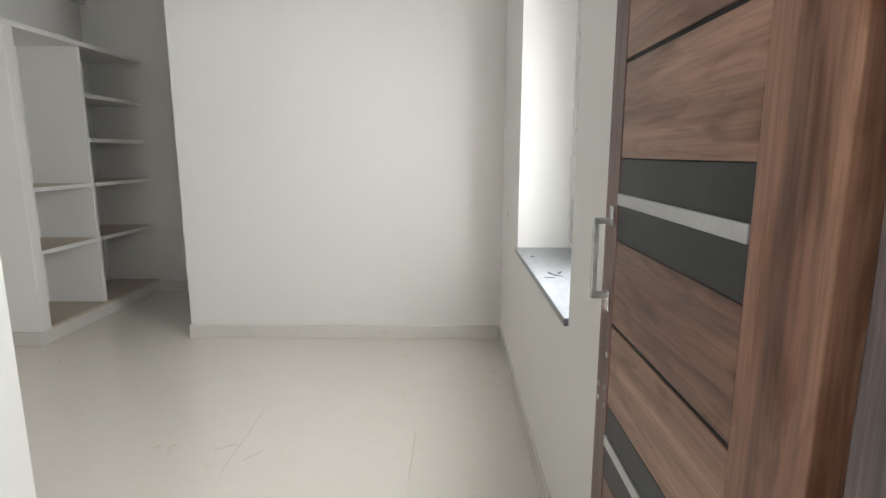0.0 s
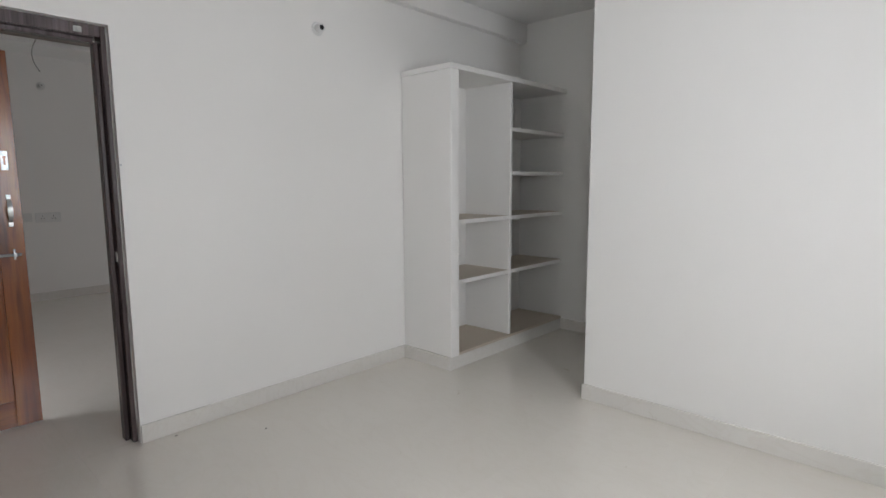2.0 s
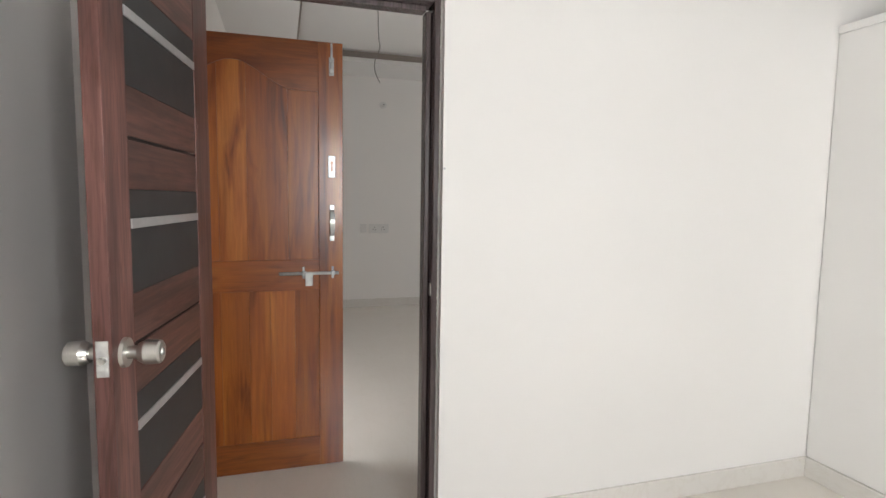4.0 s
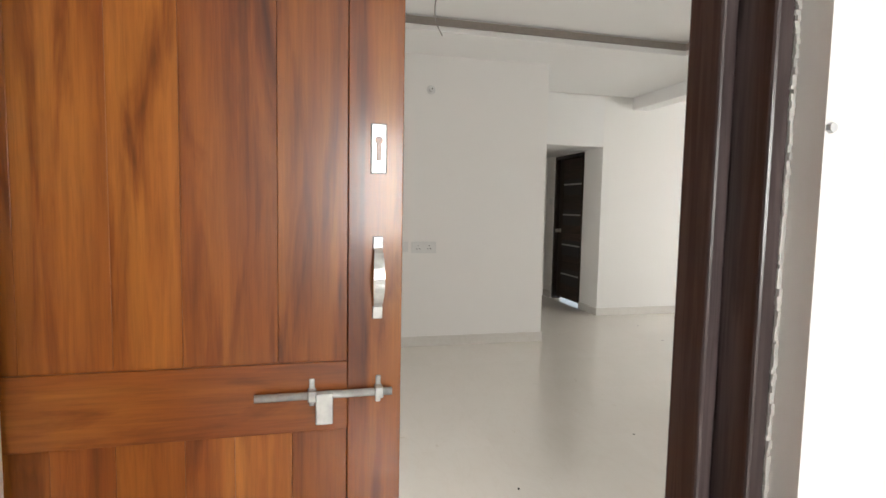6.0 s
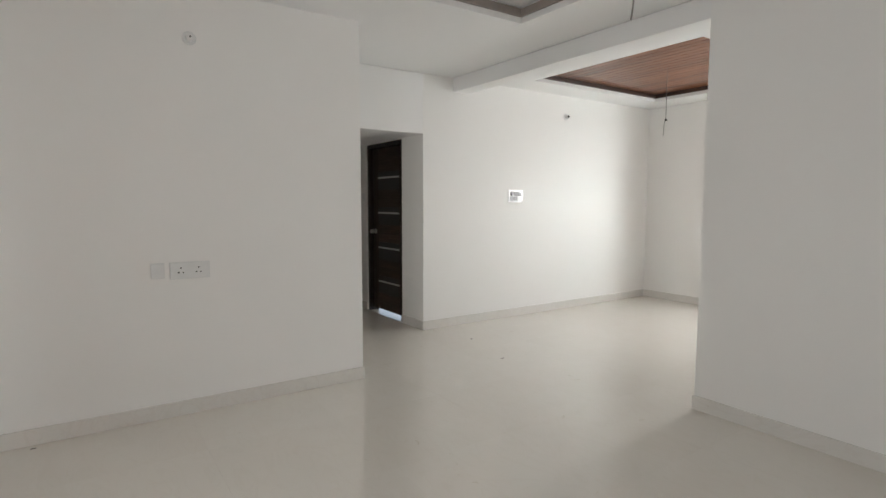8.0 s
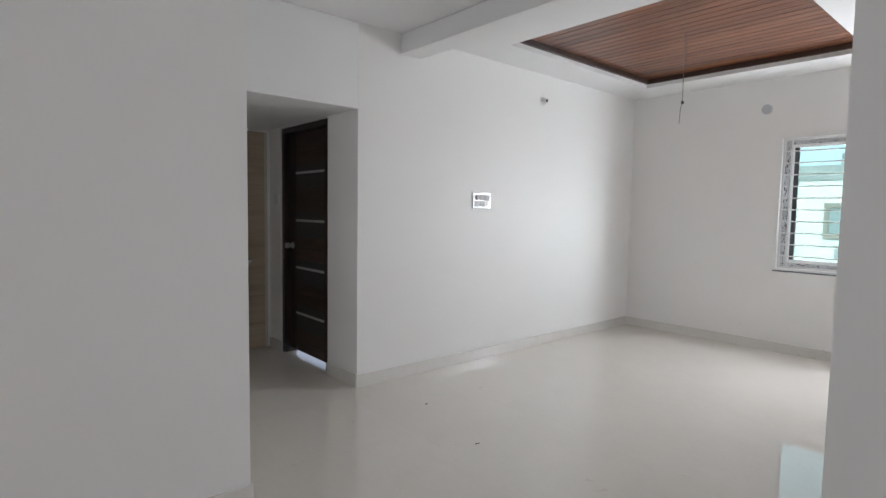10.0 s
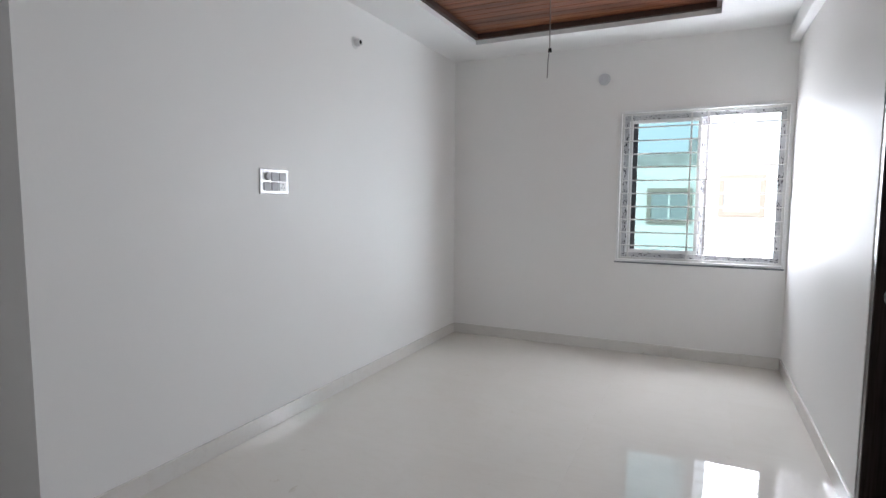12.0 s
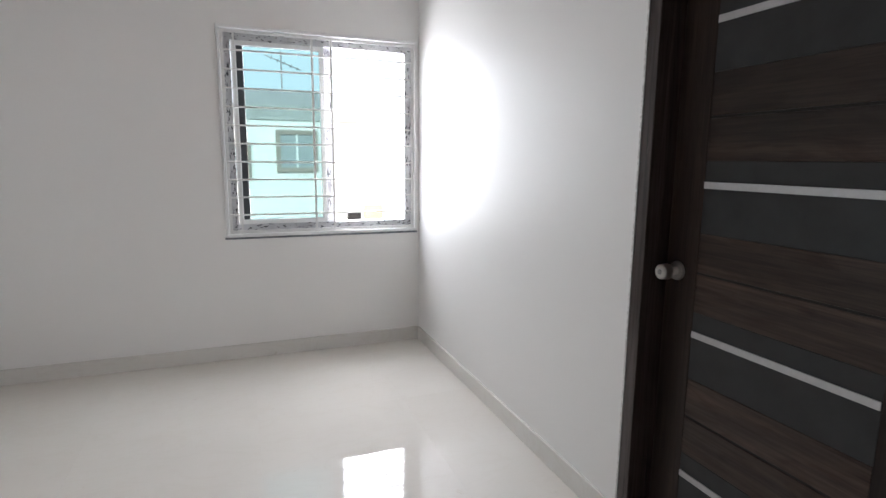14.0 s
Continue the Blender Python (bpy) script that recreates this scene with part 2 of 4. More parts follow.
# ---------------------------------------------------------------- building helpers
def mesh_of(name, bm, material, smooth=False):
    me = bpy.data.meshes.new(name)
    bmesh.ops.recalc_face_normals(bm, faces=bm.faces)
    if smooth:
        for f in bm.faces:
            f.smooth = True
    bm.to_mesh(me)
    bm.free()
    me.materials.append(material)
    return me


def add_box(bm, x0, x1, y0, y1, z0, z1, bevel=0.0):
    r = bmesh.ops.create_cube(bm, size=1.0)
    bmesh.ops.scale(bm, verts=r["verts"], vec=(x1 - x0, y1 - y0, z1 - z0))
    bmesh.ops.translate(bm, verts=r["verts"], vec=((x0 + x1) / 2, (y0 + y1) / 2, (z0 + z1) / 2))
    if bevel:
        edges = list({e for v in r["verts"] for e in v.link_edges})
        bmesh.ops.bevel(bm, geom=edges, offset=bevel, segments=2, affect="EDGES", profile=0.5)
    return bm


def add_cyl(bm, p, q, r0, r1=None, seg=16):
    p, q = Vector(p), Vector(q)
    d = q - p
    m = Matrix.Translation((p + q) / 2) @ d.to_track_quat("Z", "Y").to_matrix().to_4x4()
    bmesh.ops.create_cone(bm, cap_ends=True, segments=seg, radius1=r0, radius2=r0 if r1 is None else r1, depth=d.length, matrix=m)
    return bm


def boxes(*specs, bevel=0.0):
    bm = bmesh.new()
    for s in specs:
        add_box(bm, *s, bevel=bevel)
    return bm


def part(name, bm, material, parent, label="", smooth=False):
    ob = new(name, mesh_of(name, bm, material, smooth))
    ob.parent = parent
    if label:
        ob["label"] = label
    return ob


def thing(name, label, category, m=None, group="", kind=""):
    ob = new(name)
    ob.empty_display_size = 0.1
    if m is not None:
        ob.matrix_basis = m
    return tagged(ob, label, category, group, kind)


def solid(name, bm, material, label, category, group="", kind="", smooth=False):
    ob = new(name, mesh_of(name, bm, material, smooth))
    return tagged(ob, label, category, group, kind)


def structure(name, bm, material, label, category):
    return solid(name, bm, material, label, category, kind="structure")


# ---------------------------------------------------------------- plan
CZ = 2.85           # ceiling
BX0, FX, BY0 = -1.2, 2.138, -3.755     # bedroom: back wall, far wall, window wall
NX, NY = 3.5, -1.466                   # wardrobe nook
AY = 0.145                             # hall face of the bedroom wall
WX = -1.05                             # entrance wall
SY, SX = 4.735, 1.862                  # wall with the sockets
KY, KX = 5.87, 3.165                   # switch wall and its near corner
CX = 7.222                             # window wall of the dining space
EY, RX, RY = 2.835, 3.51, 2.80         # wall with the dark door; projecting wall
TY = 7.53                              # tiled wall of the wash area
D1L, D1R, D1H = -0.88, -0.027, 2.10   # bedroom door opening

# walls
structure("wall_bedroom_hall", boxes((BX0, -0.935, 0, AY, 0, CZ), (0.0, NX + 0.15, 0, AY, 0, CZ), (-0.935, 0.0, 0, AY, 2.155, CZ)), WALL,
          "off-white painted wall with the bedroom doorway", "wall")
structure("wall_bedroom_far", boxes((FX, NX + 0.15, BY0, NY, 0, CZ)), WALL, "off-white painted wall beside the wardrobe nook", "wall")
structure("wall_nook_end", boxes((NX, NX + 0.15, NY, 0, 0, CZ)), WALL, "off-white end wall of the wardrobe nook", "wall")
WL, WR, WS, WH = -0.032, 1.257, 0.84, 2.22
# the gap at x -2.4 to -1.8 is an added, unseen bathroom opening
structure("wall_bedroom_window", boxes((-2.95, -2.4, -4.17, BY0, 0, CZ), (-1.8, WL, -4.17, BY0, 0, CZ), (-2.4, -1.8, -4.17, BY0, 0, 1.5), (-2.4, -1.8, -4.17, BY0, 2.1, CZ), (WR, FX, -4.17, BY0, 0, CZ), (WL, WR, -4.17, BY0, 0, WS - 0.03),
          (WL, WR, -4.17, BY0, WH, CZ)), WALL, "off-white painted wall with a deep window opening", "wall")
D2Y0, D2Y1, D2H = -3.73, -2.99, 2.10
structure("wall_bedroom_back", boxes((-1.40, BX0, D2Y1, AY, 0, CZ), (-1.40, BX0, BY0, D2Y1, 2.15, CZ)), WALL, "off-white wall with the bathroom doorway", "wall")
structure("wall_bathroom", boxes((-2.95, -1.40, -2.4, -2.28, 0, CZ), (-2.95, -2.8, BY0, -2.4, 0, CZ)), WALL, "plain white wall of the small bathroom", "wall")
MY0, MY1, MH = 0.705, 1.74, 2.13
structure("wall_entrance", boxes((-1.36, WX, AY, MY0, 0, CZ), (-1.36, WX, MY1, SY + 0.15, 0, CZ), (-1.36, WX, MY0, MY1, MH, CZ)), WALL,
          "off-white wall with the main entrance", "wall")
structure("wall_corridor", boxes((-2.6, -2.45, 0.0, 3.0, 0, CZ), (-2.45, -1.36, -0.15, 0.0, 0, CZ), (-2.45, -1.36, 2.9, 3.05, 0, CZ)), WALL,
          "plain white wall of the corridor outside", "wall")
structure("wall_sockets", boxes((WX - 0.3, SX, SY, SY + 0.15, 0, CZ), (SX - 0.15, SX, SY + 0.15, TY + 0.15, 0, CZ)), WALL,
          "off-white wall with power sockets", "wall")
structure("wall_projecting", boxes((RX, RX + 0.2, AY, RY, 0, CZ)), WALL, "off-white projecting wall between hall and dining", "wall")
D3L, D3R, D3H = 3.945, 4.785, 2.12
structure("wall_dining_door", boxes((RX + 0.2, D3L - 0.055, EY - 0.15, EY, 0, CZ), (D3R + 0.055, CX, EY - 0.15, EY, 0, CZ),
          (D3L - 0.055, D3R + 0.055, EY - 0.15, EY, D3H + 0.055, CZ), (RX, RX + 0.2, RY, EY, 0, CZ)), WALL, "off-white wall with a dark wooden door", "wall")
DWL, DWR, DWS, DWH = 2.85, 4.204, 0.862, 2.241
structure("wall_dining_window", boxes((CX, CX + 0.22, EY - 0.15, DWL, 0, CZ), (CX, CX + 0.22, DWR, KY + 0.15, 0, CZ), (CX, CX + 0.22, DWL, DWR, 0, DWS),
          (CX, CX + 0.22, DWL, DWR, DWH, CZ)), WALL, "off-white wall with a white window", "wall")
BD0, BD1, BDH = 6.40, 7.22, 2.135
structure("wall_switches", boxes((KX, CX, KY, KY + 0.14, 0, CZ), (KX, KX + 0.14, KY + 0.14, BD0 - 0.055, 0, CZ), (KX, KX + 0.14, BD1 + 0.055, TY + 0.15, 0, CZ),
          (KX, KX + 0.14, BD0 - 0.055, BD1 + 0.055, BDH + 0.055, CZ)), WALL, "off-white wall with a switch plate", "wall")
structure("wall_wash_area", boxes((SX, KX, TY, TY + 0.15, 0, CZ)), WALL, "white wall behind the beige tiles", "wall")

# beams and ceilings
structure("beam_bedroom", boxes((BX0, NX, -0.07, -0.002, 2.68, CZ - 0.002), bevel=0.006), WALL, "white plastered beam along the bedroom wall", "beam")
structure("beam_hall", boxes((3.565, 3.775, RY, KY - 0.002, 2.69, CZ - 0.002), bevel=0.006), CEIL, "white plastered beam between hall and dining", "beam")
structure("beam_dining", boxes((3.775, CX - 0.002, EY + 0.002, EY + 0.07, 2.70, CZ - 0.002), bevel=0.006), CEIL, "white plastered beam over the dark door", "beam")
structure("lintel_wash_area", boxes((SX, KX, KY, TY, 2.20, CZ - 0.002), bevel=0.004), CEIL, "low white soffit over the wash area", "lintel")


def ceiling_with_hole(name, x0, x1, y0, y1, hx0, hx1, hy0, hy1, label, extra=()):
    structure(name, boxes(*extra, (x0, hx0, y0, y1, CZ, CZ + 0.16), (hx1, x1, y0, y1, CZ, CZ + 0.16), (hx0, hx1, y0, hy0, CZ, CZ + 0.16),
                          (hx0, hx1, hy1, y1, CZ, CZ + 0.16)), CEIL, label, "ceiling")


structure("ceiling_bedroom", boxes((-3.0, NX + 0.15, -4.17, 0.06, CZ, CZ + 0.16)), CEIL, "plain white bedroom ceiling", "ceiling")
HT = (-0.43, 2.93, 0.9, 4.05)
DT = (4.42, 6.72, 3.42, 5.44)
ceiling_with_hole("ceiling_hall", -1.36, 3.60, 0.06, SY + 0.15, *HT, "white hall ceiling with a recessed tray",
                  ((-2.6, -1.36, -0.15, 3.05, CZ, CZ + 0.16), (SX - 0.15, 3.60, SY + 0.15, TY + 0.15, CZ, CZ + 0.16)))
ceiling_with_hole("ceiling_dining", 3.60, CX + 0.22, EY - 0.15, KY + 0.14, *DT, "white dining ceiling with a recessed tray")
structure("ceiling_tray_hall", boxes((HT[0] - 0.05, HT[1] + 0.05, HT[2] - 0.05, HT[3] + 0.05, CZ + 0.12, CZ + 0.2)), CEIL, "white top of the hall ceiling tray", "ceiling")


def tray_trim(name, t, z0, z1, thick, material, label):
    x0, x1, y0, y1 = t
    e = 0.003
    structure(name, boxes((x0 + e, x0 + thick, y0 + e, y1 - e, z0, z1), (x1 - thick, x1 - e, y0 + e, y1 - e, z0, z1),
                          (x0 + thick, x1 - thick, y0 + e, y0 + thick, z0, z1), (x0 + thick, x1 - thick, y1 - thick, y1 - e, z0, z1)), material, label, "trim")


tray_trim("trim_hall_tray", HT, CZ + 0.045, CZ + 0.105, 0.02, TRIM, "taupe painted band inside the hall ceiling tray")
tray_trim("trim_dining_tray", DT, CZ + 0.04, CZ + 0.085, 0.035, MOULD, "dark brown moulding round the wooden ceiling")
bm = bmesh.new()
x = DT[0] + 0.005
while x < DT[1] - 0.02:
    add_box(bm, x, min(x + 0.092, DT[1]), DT[2], DT[3], CZ + 0.088, CZ + 0.105)
    add_box(bm, x + 0.092, x + 0.1, DT[2], DT[3], CZ + 0.098, CZ + 0.105)
    x += 0.1
structure("ceiling_dining_planks", bm, CEIL_WOOD, "reddish-brown wooden plank ceiling in the tray", "ceiling")
structure("ceiling_tray_dining", boxes((DT[0] - 0.05, DT[1] + 0.05, DT[2] - 0.05, DT[3] + 0.05, CZ + 0.108, CZ + 0.2)), CEIL, "white slab above the wooden ceiling", "ceiling")

# skirting tiles
SK = 0.10


def skirting(name, runs):
    structure(name, boxes(*[(x0, x1, y0, y1, 0, SK) for x0, x1, y0, y1 in runs], bevel=0.003), SKIRT, "pale cream skirting tiles along the wall", "baseboard")


T = 0.012
skirting("baseboard_bedroom_hall", [(0.003, 1.94, -T, 0.002), (BX0 + T, -1.145, -T, 0.002)])
skirting("baseboard_bedroom_far", [(FX - T, FX + 0.002, BY0 + T, NY + T), (FX + 0.002, NX - T, NY - 0.002, NY + T)])
skirting("baseboard_nook", [(NX - T, NX + 0.002, NY + T, -0.49)])
skirting("baseboard_bedroom_window", [(BX0, FX - T, BY0 - 0.002, BY0 + T)])
skirting("baseboard_bedroom_back", [(BX0 - 0.002, BX0 + T, D2Y1 + 0.02, -T)])
skirting("baseboard_sockets", [(WX + T, SX + T, SY - T, SY + 0.002), (SX - 0.002, SX + T, SY + 0.002, TY)])
skirting("baseboard_entrance", [(WX - 0.002, WX + T, AY + T, MY0 - 0.01), (WX - 0.002, WX + T, MY1 + 0.08, SY - T)])
skirting("baseboard_hall", [(0.06, RX - T, AY - 0.002, AY + T)])
skirting("baseboard_projecting", [(RX - T, RX + 0.002, AY + T, EY + T), (RX + 0.002, D3L - 0.06, EY - 0.002, EY + T)])
skirting("baseboard_dining_door", [(D3R + 0.06, CX - T, EY - 0.002, EY + T)])
skirting("baseboard_dining_window", [(CX - T, CX + 0.002, EY + T, KY - T)])
skirting("baseboard_switches", [(KX - T, CX - T, KY - T, KY + 0.002), (KX - T, KX + 0.002, KY + 0.002, BD0 - 0.058), (KX - T, KX + 0.002, BD1 + 0.058, TY)])


# ---------------------------------------------------------------- doors
def frame_profile(name, m, wide, high, depth, label, rebate=0.035, strike=False, wood_paint=None, far_jamb=0.055):
    """A door frame round an opening: local x across, y through the wall from the leaf's side, z up."""
    th = thing(name, label, "door frame", m, kind="structure")
    j = 0.055
    wood_paint = wood_paint or FRAME
    k = far_jamb
    for x0, x1, xs in ((-j, 0, (0, 0.02)), (wide, wide + k, (wide - 0.022, wide))):
        part("jamb", boxes((x0, x1, 0, depth, 0, high + j), (xs[0], xs[1], rebate, depth, 0, high - 0.02), bevel=0.004), wood_paint, th)
    part("head", boxes((0, wide, 0, depth, high, high + j), (0.02, wide - 0.02, rebate, depth, high - 0.02, high), bevel=0.004), wood_paint, th)
    rng = random.Random(7)
    bm = boxes((-j - 0.02, -j + 0.002, 0.002, depth * 0.6, 0.11, high + j + 0.012), (wide + k - 0.002, wide + k + 0.02, 0.002, depth * 0.6, 0.11, high + j + 0.012),
               (-j, wide + k, 0.002, depth * 0.6, high + j - 0.002, high + j + 0.014))
    z = 0.12
    while z < high + j - 0.03:
        step = rng.uniform(0.003, 0.009)
        over = rng.uniform(0.0005, 0.0035)
        add_box(bm, -j - 0.004, -j + over, -0.0025 * rng.random() - 0.001, 0.004, z, z + step)
        over = rng.uniform(0.0005, 0.0035)
        add_box(bm, wide + k - over, wide + k + 0.004, -0.0025 * rng.random() - 0.001, 0.004, z, z + step)
        z += step
    part("plaster_edge", bm, PLASTER, th, "crumbly white plaster joint round the frame")
    if strike:
        part("strike_plate", boxes((wide - 0.003, wide + 0.001, 0.010, 0.034, 0.985, 1.035), bevel=0.001), STEEL, th, "torn brass-coloured strike plate")
    return th




def dark_door(name, m, wide, high, label, knob_x, strips, plank, stile, handle=False, knob=True, s0=0.13, s1=0.13, below=0.155, shaded_stile=None):
    """A laminate leaf, hinged at x = 0 and reaching along +x; y runs through its thickness."""
    th = thing(name, label, "door", m)
    t = 0.036
    part("core", boxes((0.004, wide - 0.004, 0.004, t - 0.004, 0.004, high - 0.004)), CORE, th)
    for a, b, look_of in ((0, s0, stile), (wide - s1, wide, shaded_stile or stile)):
        part("stile", boxes((a, b, 0, t, 0, high), bevel=0.0015), look_of, th)
    bounds = [0.0]
    for z in strips:
        bounds += [z - below, z + 0.075]
    bounds.append(high)
    for k in range(0, len(bounds), 2):
        a, b = bounds[k], bounds[k + 1]
        mid = (a + b) / 2 if b - a > 0.2 else None
        for c, d in (((a, mid - 0.003), (mid + 0.003, b)) if mid else ((a, b),)):
            part("plank", boxes((s0 + 0.001, wide - s1 - 0.001, 0.001, t - 0.001, c + 0.001, d - 0.001), bevel=0.0015), plank, th)
    for z in strips:
        part("black_panel", boxes((s0 + 0.001, wide - s1 - 0.001, 0.0015, t - 0.0015, z - below + 0.001, z + 0.074)), BLACK, th, "matt black inlay")
        part("metal_strip", boxes((s0 + 0.002, wide - s1 - 0.002, -0.002, t + 0.002, z - 0.011, z + 0.011), bevel=0.001), STRIP, th, "brushed silver strip")
    if knob:
        for side in (-1, 1):
            y0 = 0 if side < 0 else t
            bm = bmesh.new()
            add_cyl(bm, (knob_x, y0, 1.02), (knob_x, y0 + side * 0.008, 1.02), 0.033, 0.031, 24)
            add_cyl(bm, (knob_x, y0 + side * 0.008, 1.02), (knob_x, y0 + side * 0.032, 1.02), 0.014, 0.014, 16)
            add_cyl(bm, (knob_x, y0 + side * 0.030, 1.02), (knob_x, y0 + side * 0.044, 1.02), 0.020, 0.027, 24)
            add_cyl(bm, (knob_x, y0 + side * 0.044, 1.02), (knob_x, y0 + side * 0.072, 1.02), 0.027, 0.0255, 24)
            add_cyl(bm, (knob_x, y0 + side * 0.072, 1.02), (knob_x, y0 + side * 0.076, 1.02), 0.0255, 0.021, 24)
            k = part("knob", bm, STEEL, th, "satin steel door knob", True)
            k.data.set_sharp_from_angle(angle=radians(35))
            part("keyhole", add_cyl(bmesh.new(), (knob_x, y0 + side * 0.0755, 1.02), (knob_x, y0 + side * 0.0785, 1.02), 0.009, 0.008, 16), FOIL, k)
        part("latch_plate", boxes((wide - 0.001, wide + 0.002, 0.006, t - 0.006, 0.985, 1.06), bevel=0.0008), FOIL, th, "steel latch plate with peeling film")
        part("latch_bolt", add_cyl(bmesh.new(), (wide, t / 2, 1.02), (wide + 0.011, t / 2, 1.02), 0.008, 0.007, 12), STEEL, th)
    if handle:
        x = wide - 0.045
        part("pull_handle", boxes((x - 0.006, x + 0.006, t, t + 0.034, 1.055, 1.067), (x - 0.006, x + 0.006, t, t + 0.034, 1.205, 1.217),
                                  (x - 0.006, x + 0.006, t + 0.026, t + 0.036, 1.055, 1.217), (x - 0.011, x + 0.011, t, t + 0.003, 1.03, 1.07),
                                  (x - 0.011, x + 0.011, t, t + 0.003, 1.202, 1.24), bevel=0.0015), FOIL, th, "steel pull handle in film")
        for dx, z in ((-0.012, 0.94), (-0.012, 0.87), (0.03, 0.86), (-0.012, 0.83), (0.03, 0.83)):
            part("screw_cap", add_cyl(bmesh.new(), (x + dx, t - 0.001, z), (x + dx, t + 0.002, z), 0.007, 0.006, 12), FOIL, th)
    return th


def hinged(x, y, angle):
    """Hinge place and the direction of the leaf, in degrees from +x."""
    return pose(x, y, 0.008, 0, 0, angle)


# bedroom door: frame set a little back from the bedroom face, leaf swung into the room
frame_profile("door_frame_bedroom", pose(D1L, 0.038, 0), D1R - D1L, D1H, 0.107, "dark brown wooden frame of the bedroom doorway", rebate=0.05, strike=True, wood_paint=FRAME_GLARE, far_jamb=0.024)
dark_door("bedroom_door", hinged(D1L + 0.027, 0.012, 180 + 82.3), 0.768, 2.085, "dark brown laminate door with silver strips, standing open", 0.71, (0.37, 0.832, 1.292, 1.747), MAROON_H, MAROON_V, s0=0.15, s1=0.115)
# near-black board on the wall behind the open leaf
structure("door_lining_bedroom", boxes((-1.14, -0.957, -0.02, 0.002, 0.0, 2.12), bevel=0.004), FRAME, "near-black board beside the doorway, behind the open leaf", "trim")

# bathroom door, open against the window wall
frame_profile("door_frame_bathroom", pose(-1.254, D2Y0 + 0.03, 0, 0, 0, 90), D2Y1 - D2Y0 - 0.03, D2H, 0.146, "dark brown wooden frame of the bathroom doorway", wood_paint=FRAME_GLARE)
# the free-end stile gets the darker maroon to put its shade into the colour
dark_door("bathroom_door", hinged(-1.217, -3.735, 0), 0.655, 2.085, "reddish-brown laminate door with a pull handle, standing open", 0.62, (0.27, 0.765, 1.256, 1.757), RED_LIT_H, RED_LIT_V, handle=True, knob=False, s0=0.13, s1=0.075, below=0.078, shaded_stile=MAROON_V)

# closed door in the dining wall
frame_profile("door_frame_dining", pose(D3R, EY - 0.002, 0, 0, 0, 180), D3R - D3L, D3H, 0.145, "dark brown wooden frame in the dining wall", rebate=0.135)
dark_door("dining_side_door", hinged(D3L + 0.003, EY - 0.14, 0), D3R - D3L - 0.006, 2.105, "closed dark brown laminate door with silver strips", D3R - D3L - 0.055, (0.32, 0.82, 1.314, 1.815), DARK_H, DARK_V)

# closed door of the wash area
frame_profile("door_frame_wash_area", pose(KX + 0.012, BD1, 0, 0, 0, -90), BD1 - BD0, BDH, 0.12, "black-brown wooden frame beside the wash area", rebate=0.11)
dark_door("wash_area_door", pose(KX + 0.105, BD0 + 0.003, 0.045, 0, 0, 90), BD1 - BD0 - 0.006, 2.086, "closed black-brown laminate door with silver strips", BD1 - BD0 - 0.07, (0.369, 0.813, 1.265, 1.715), DARK_H, DARK_V)


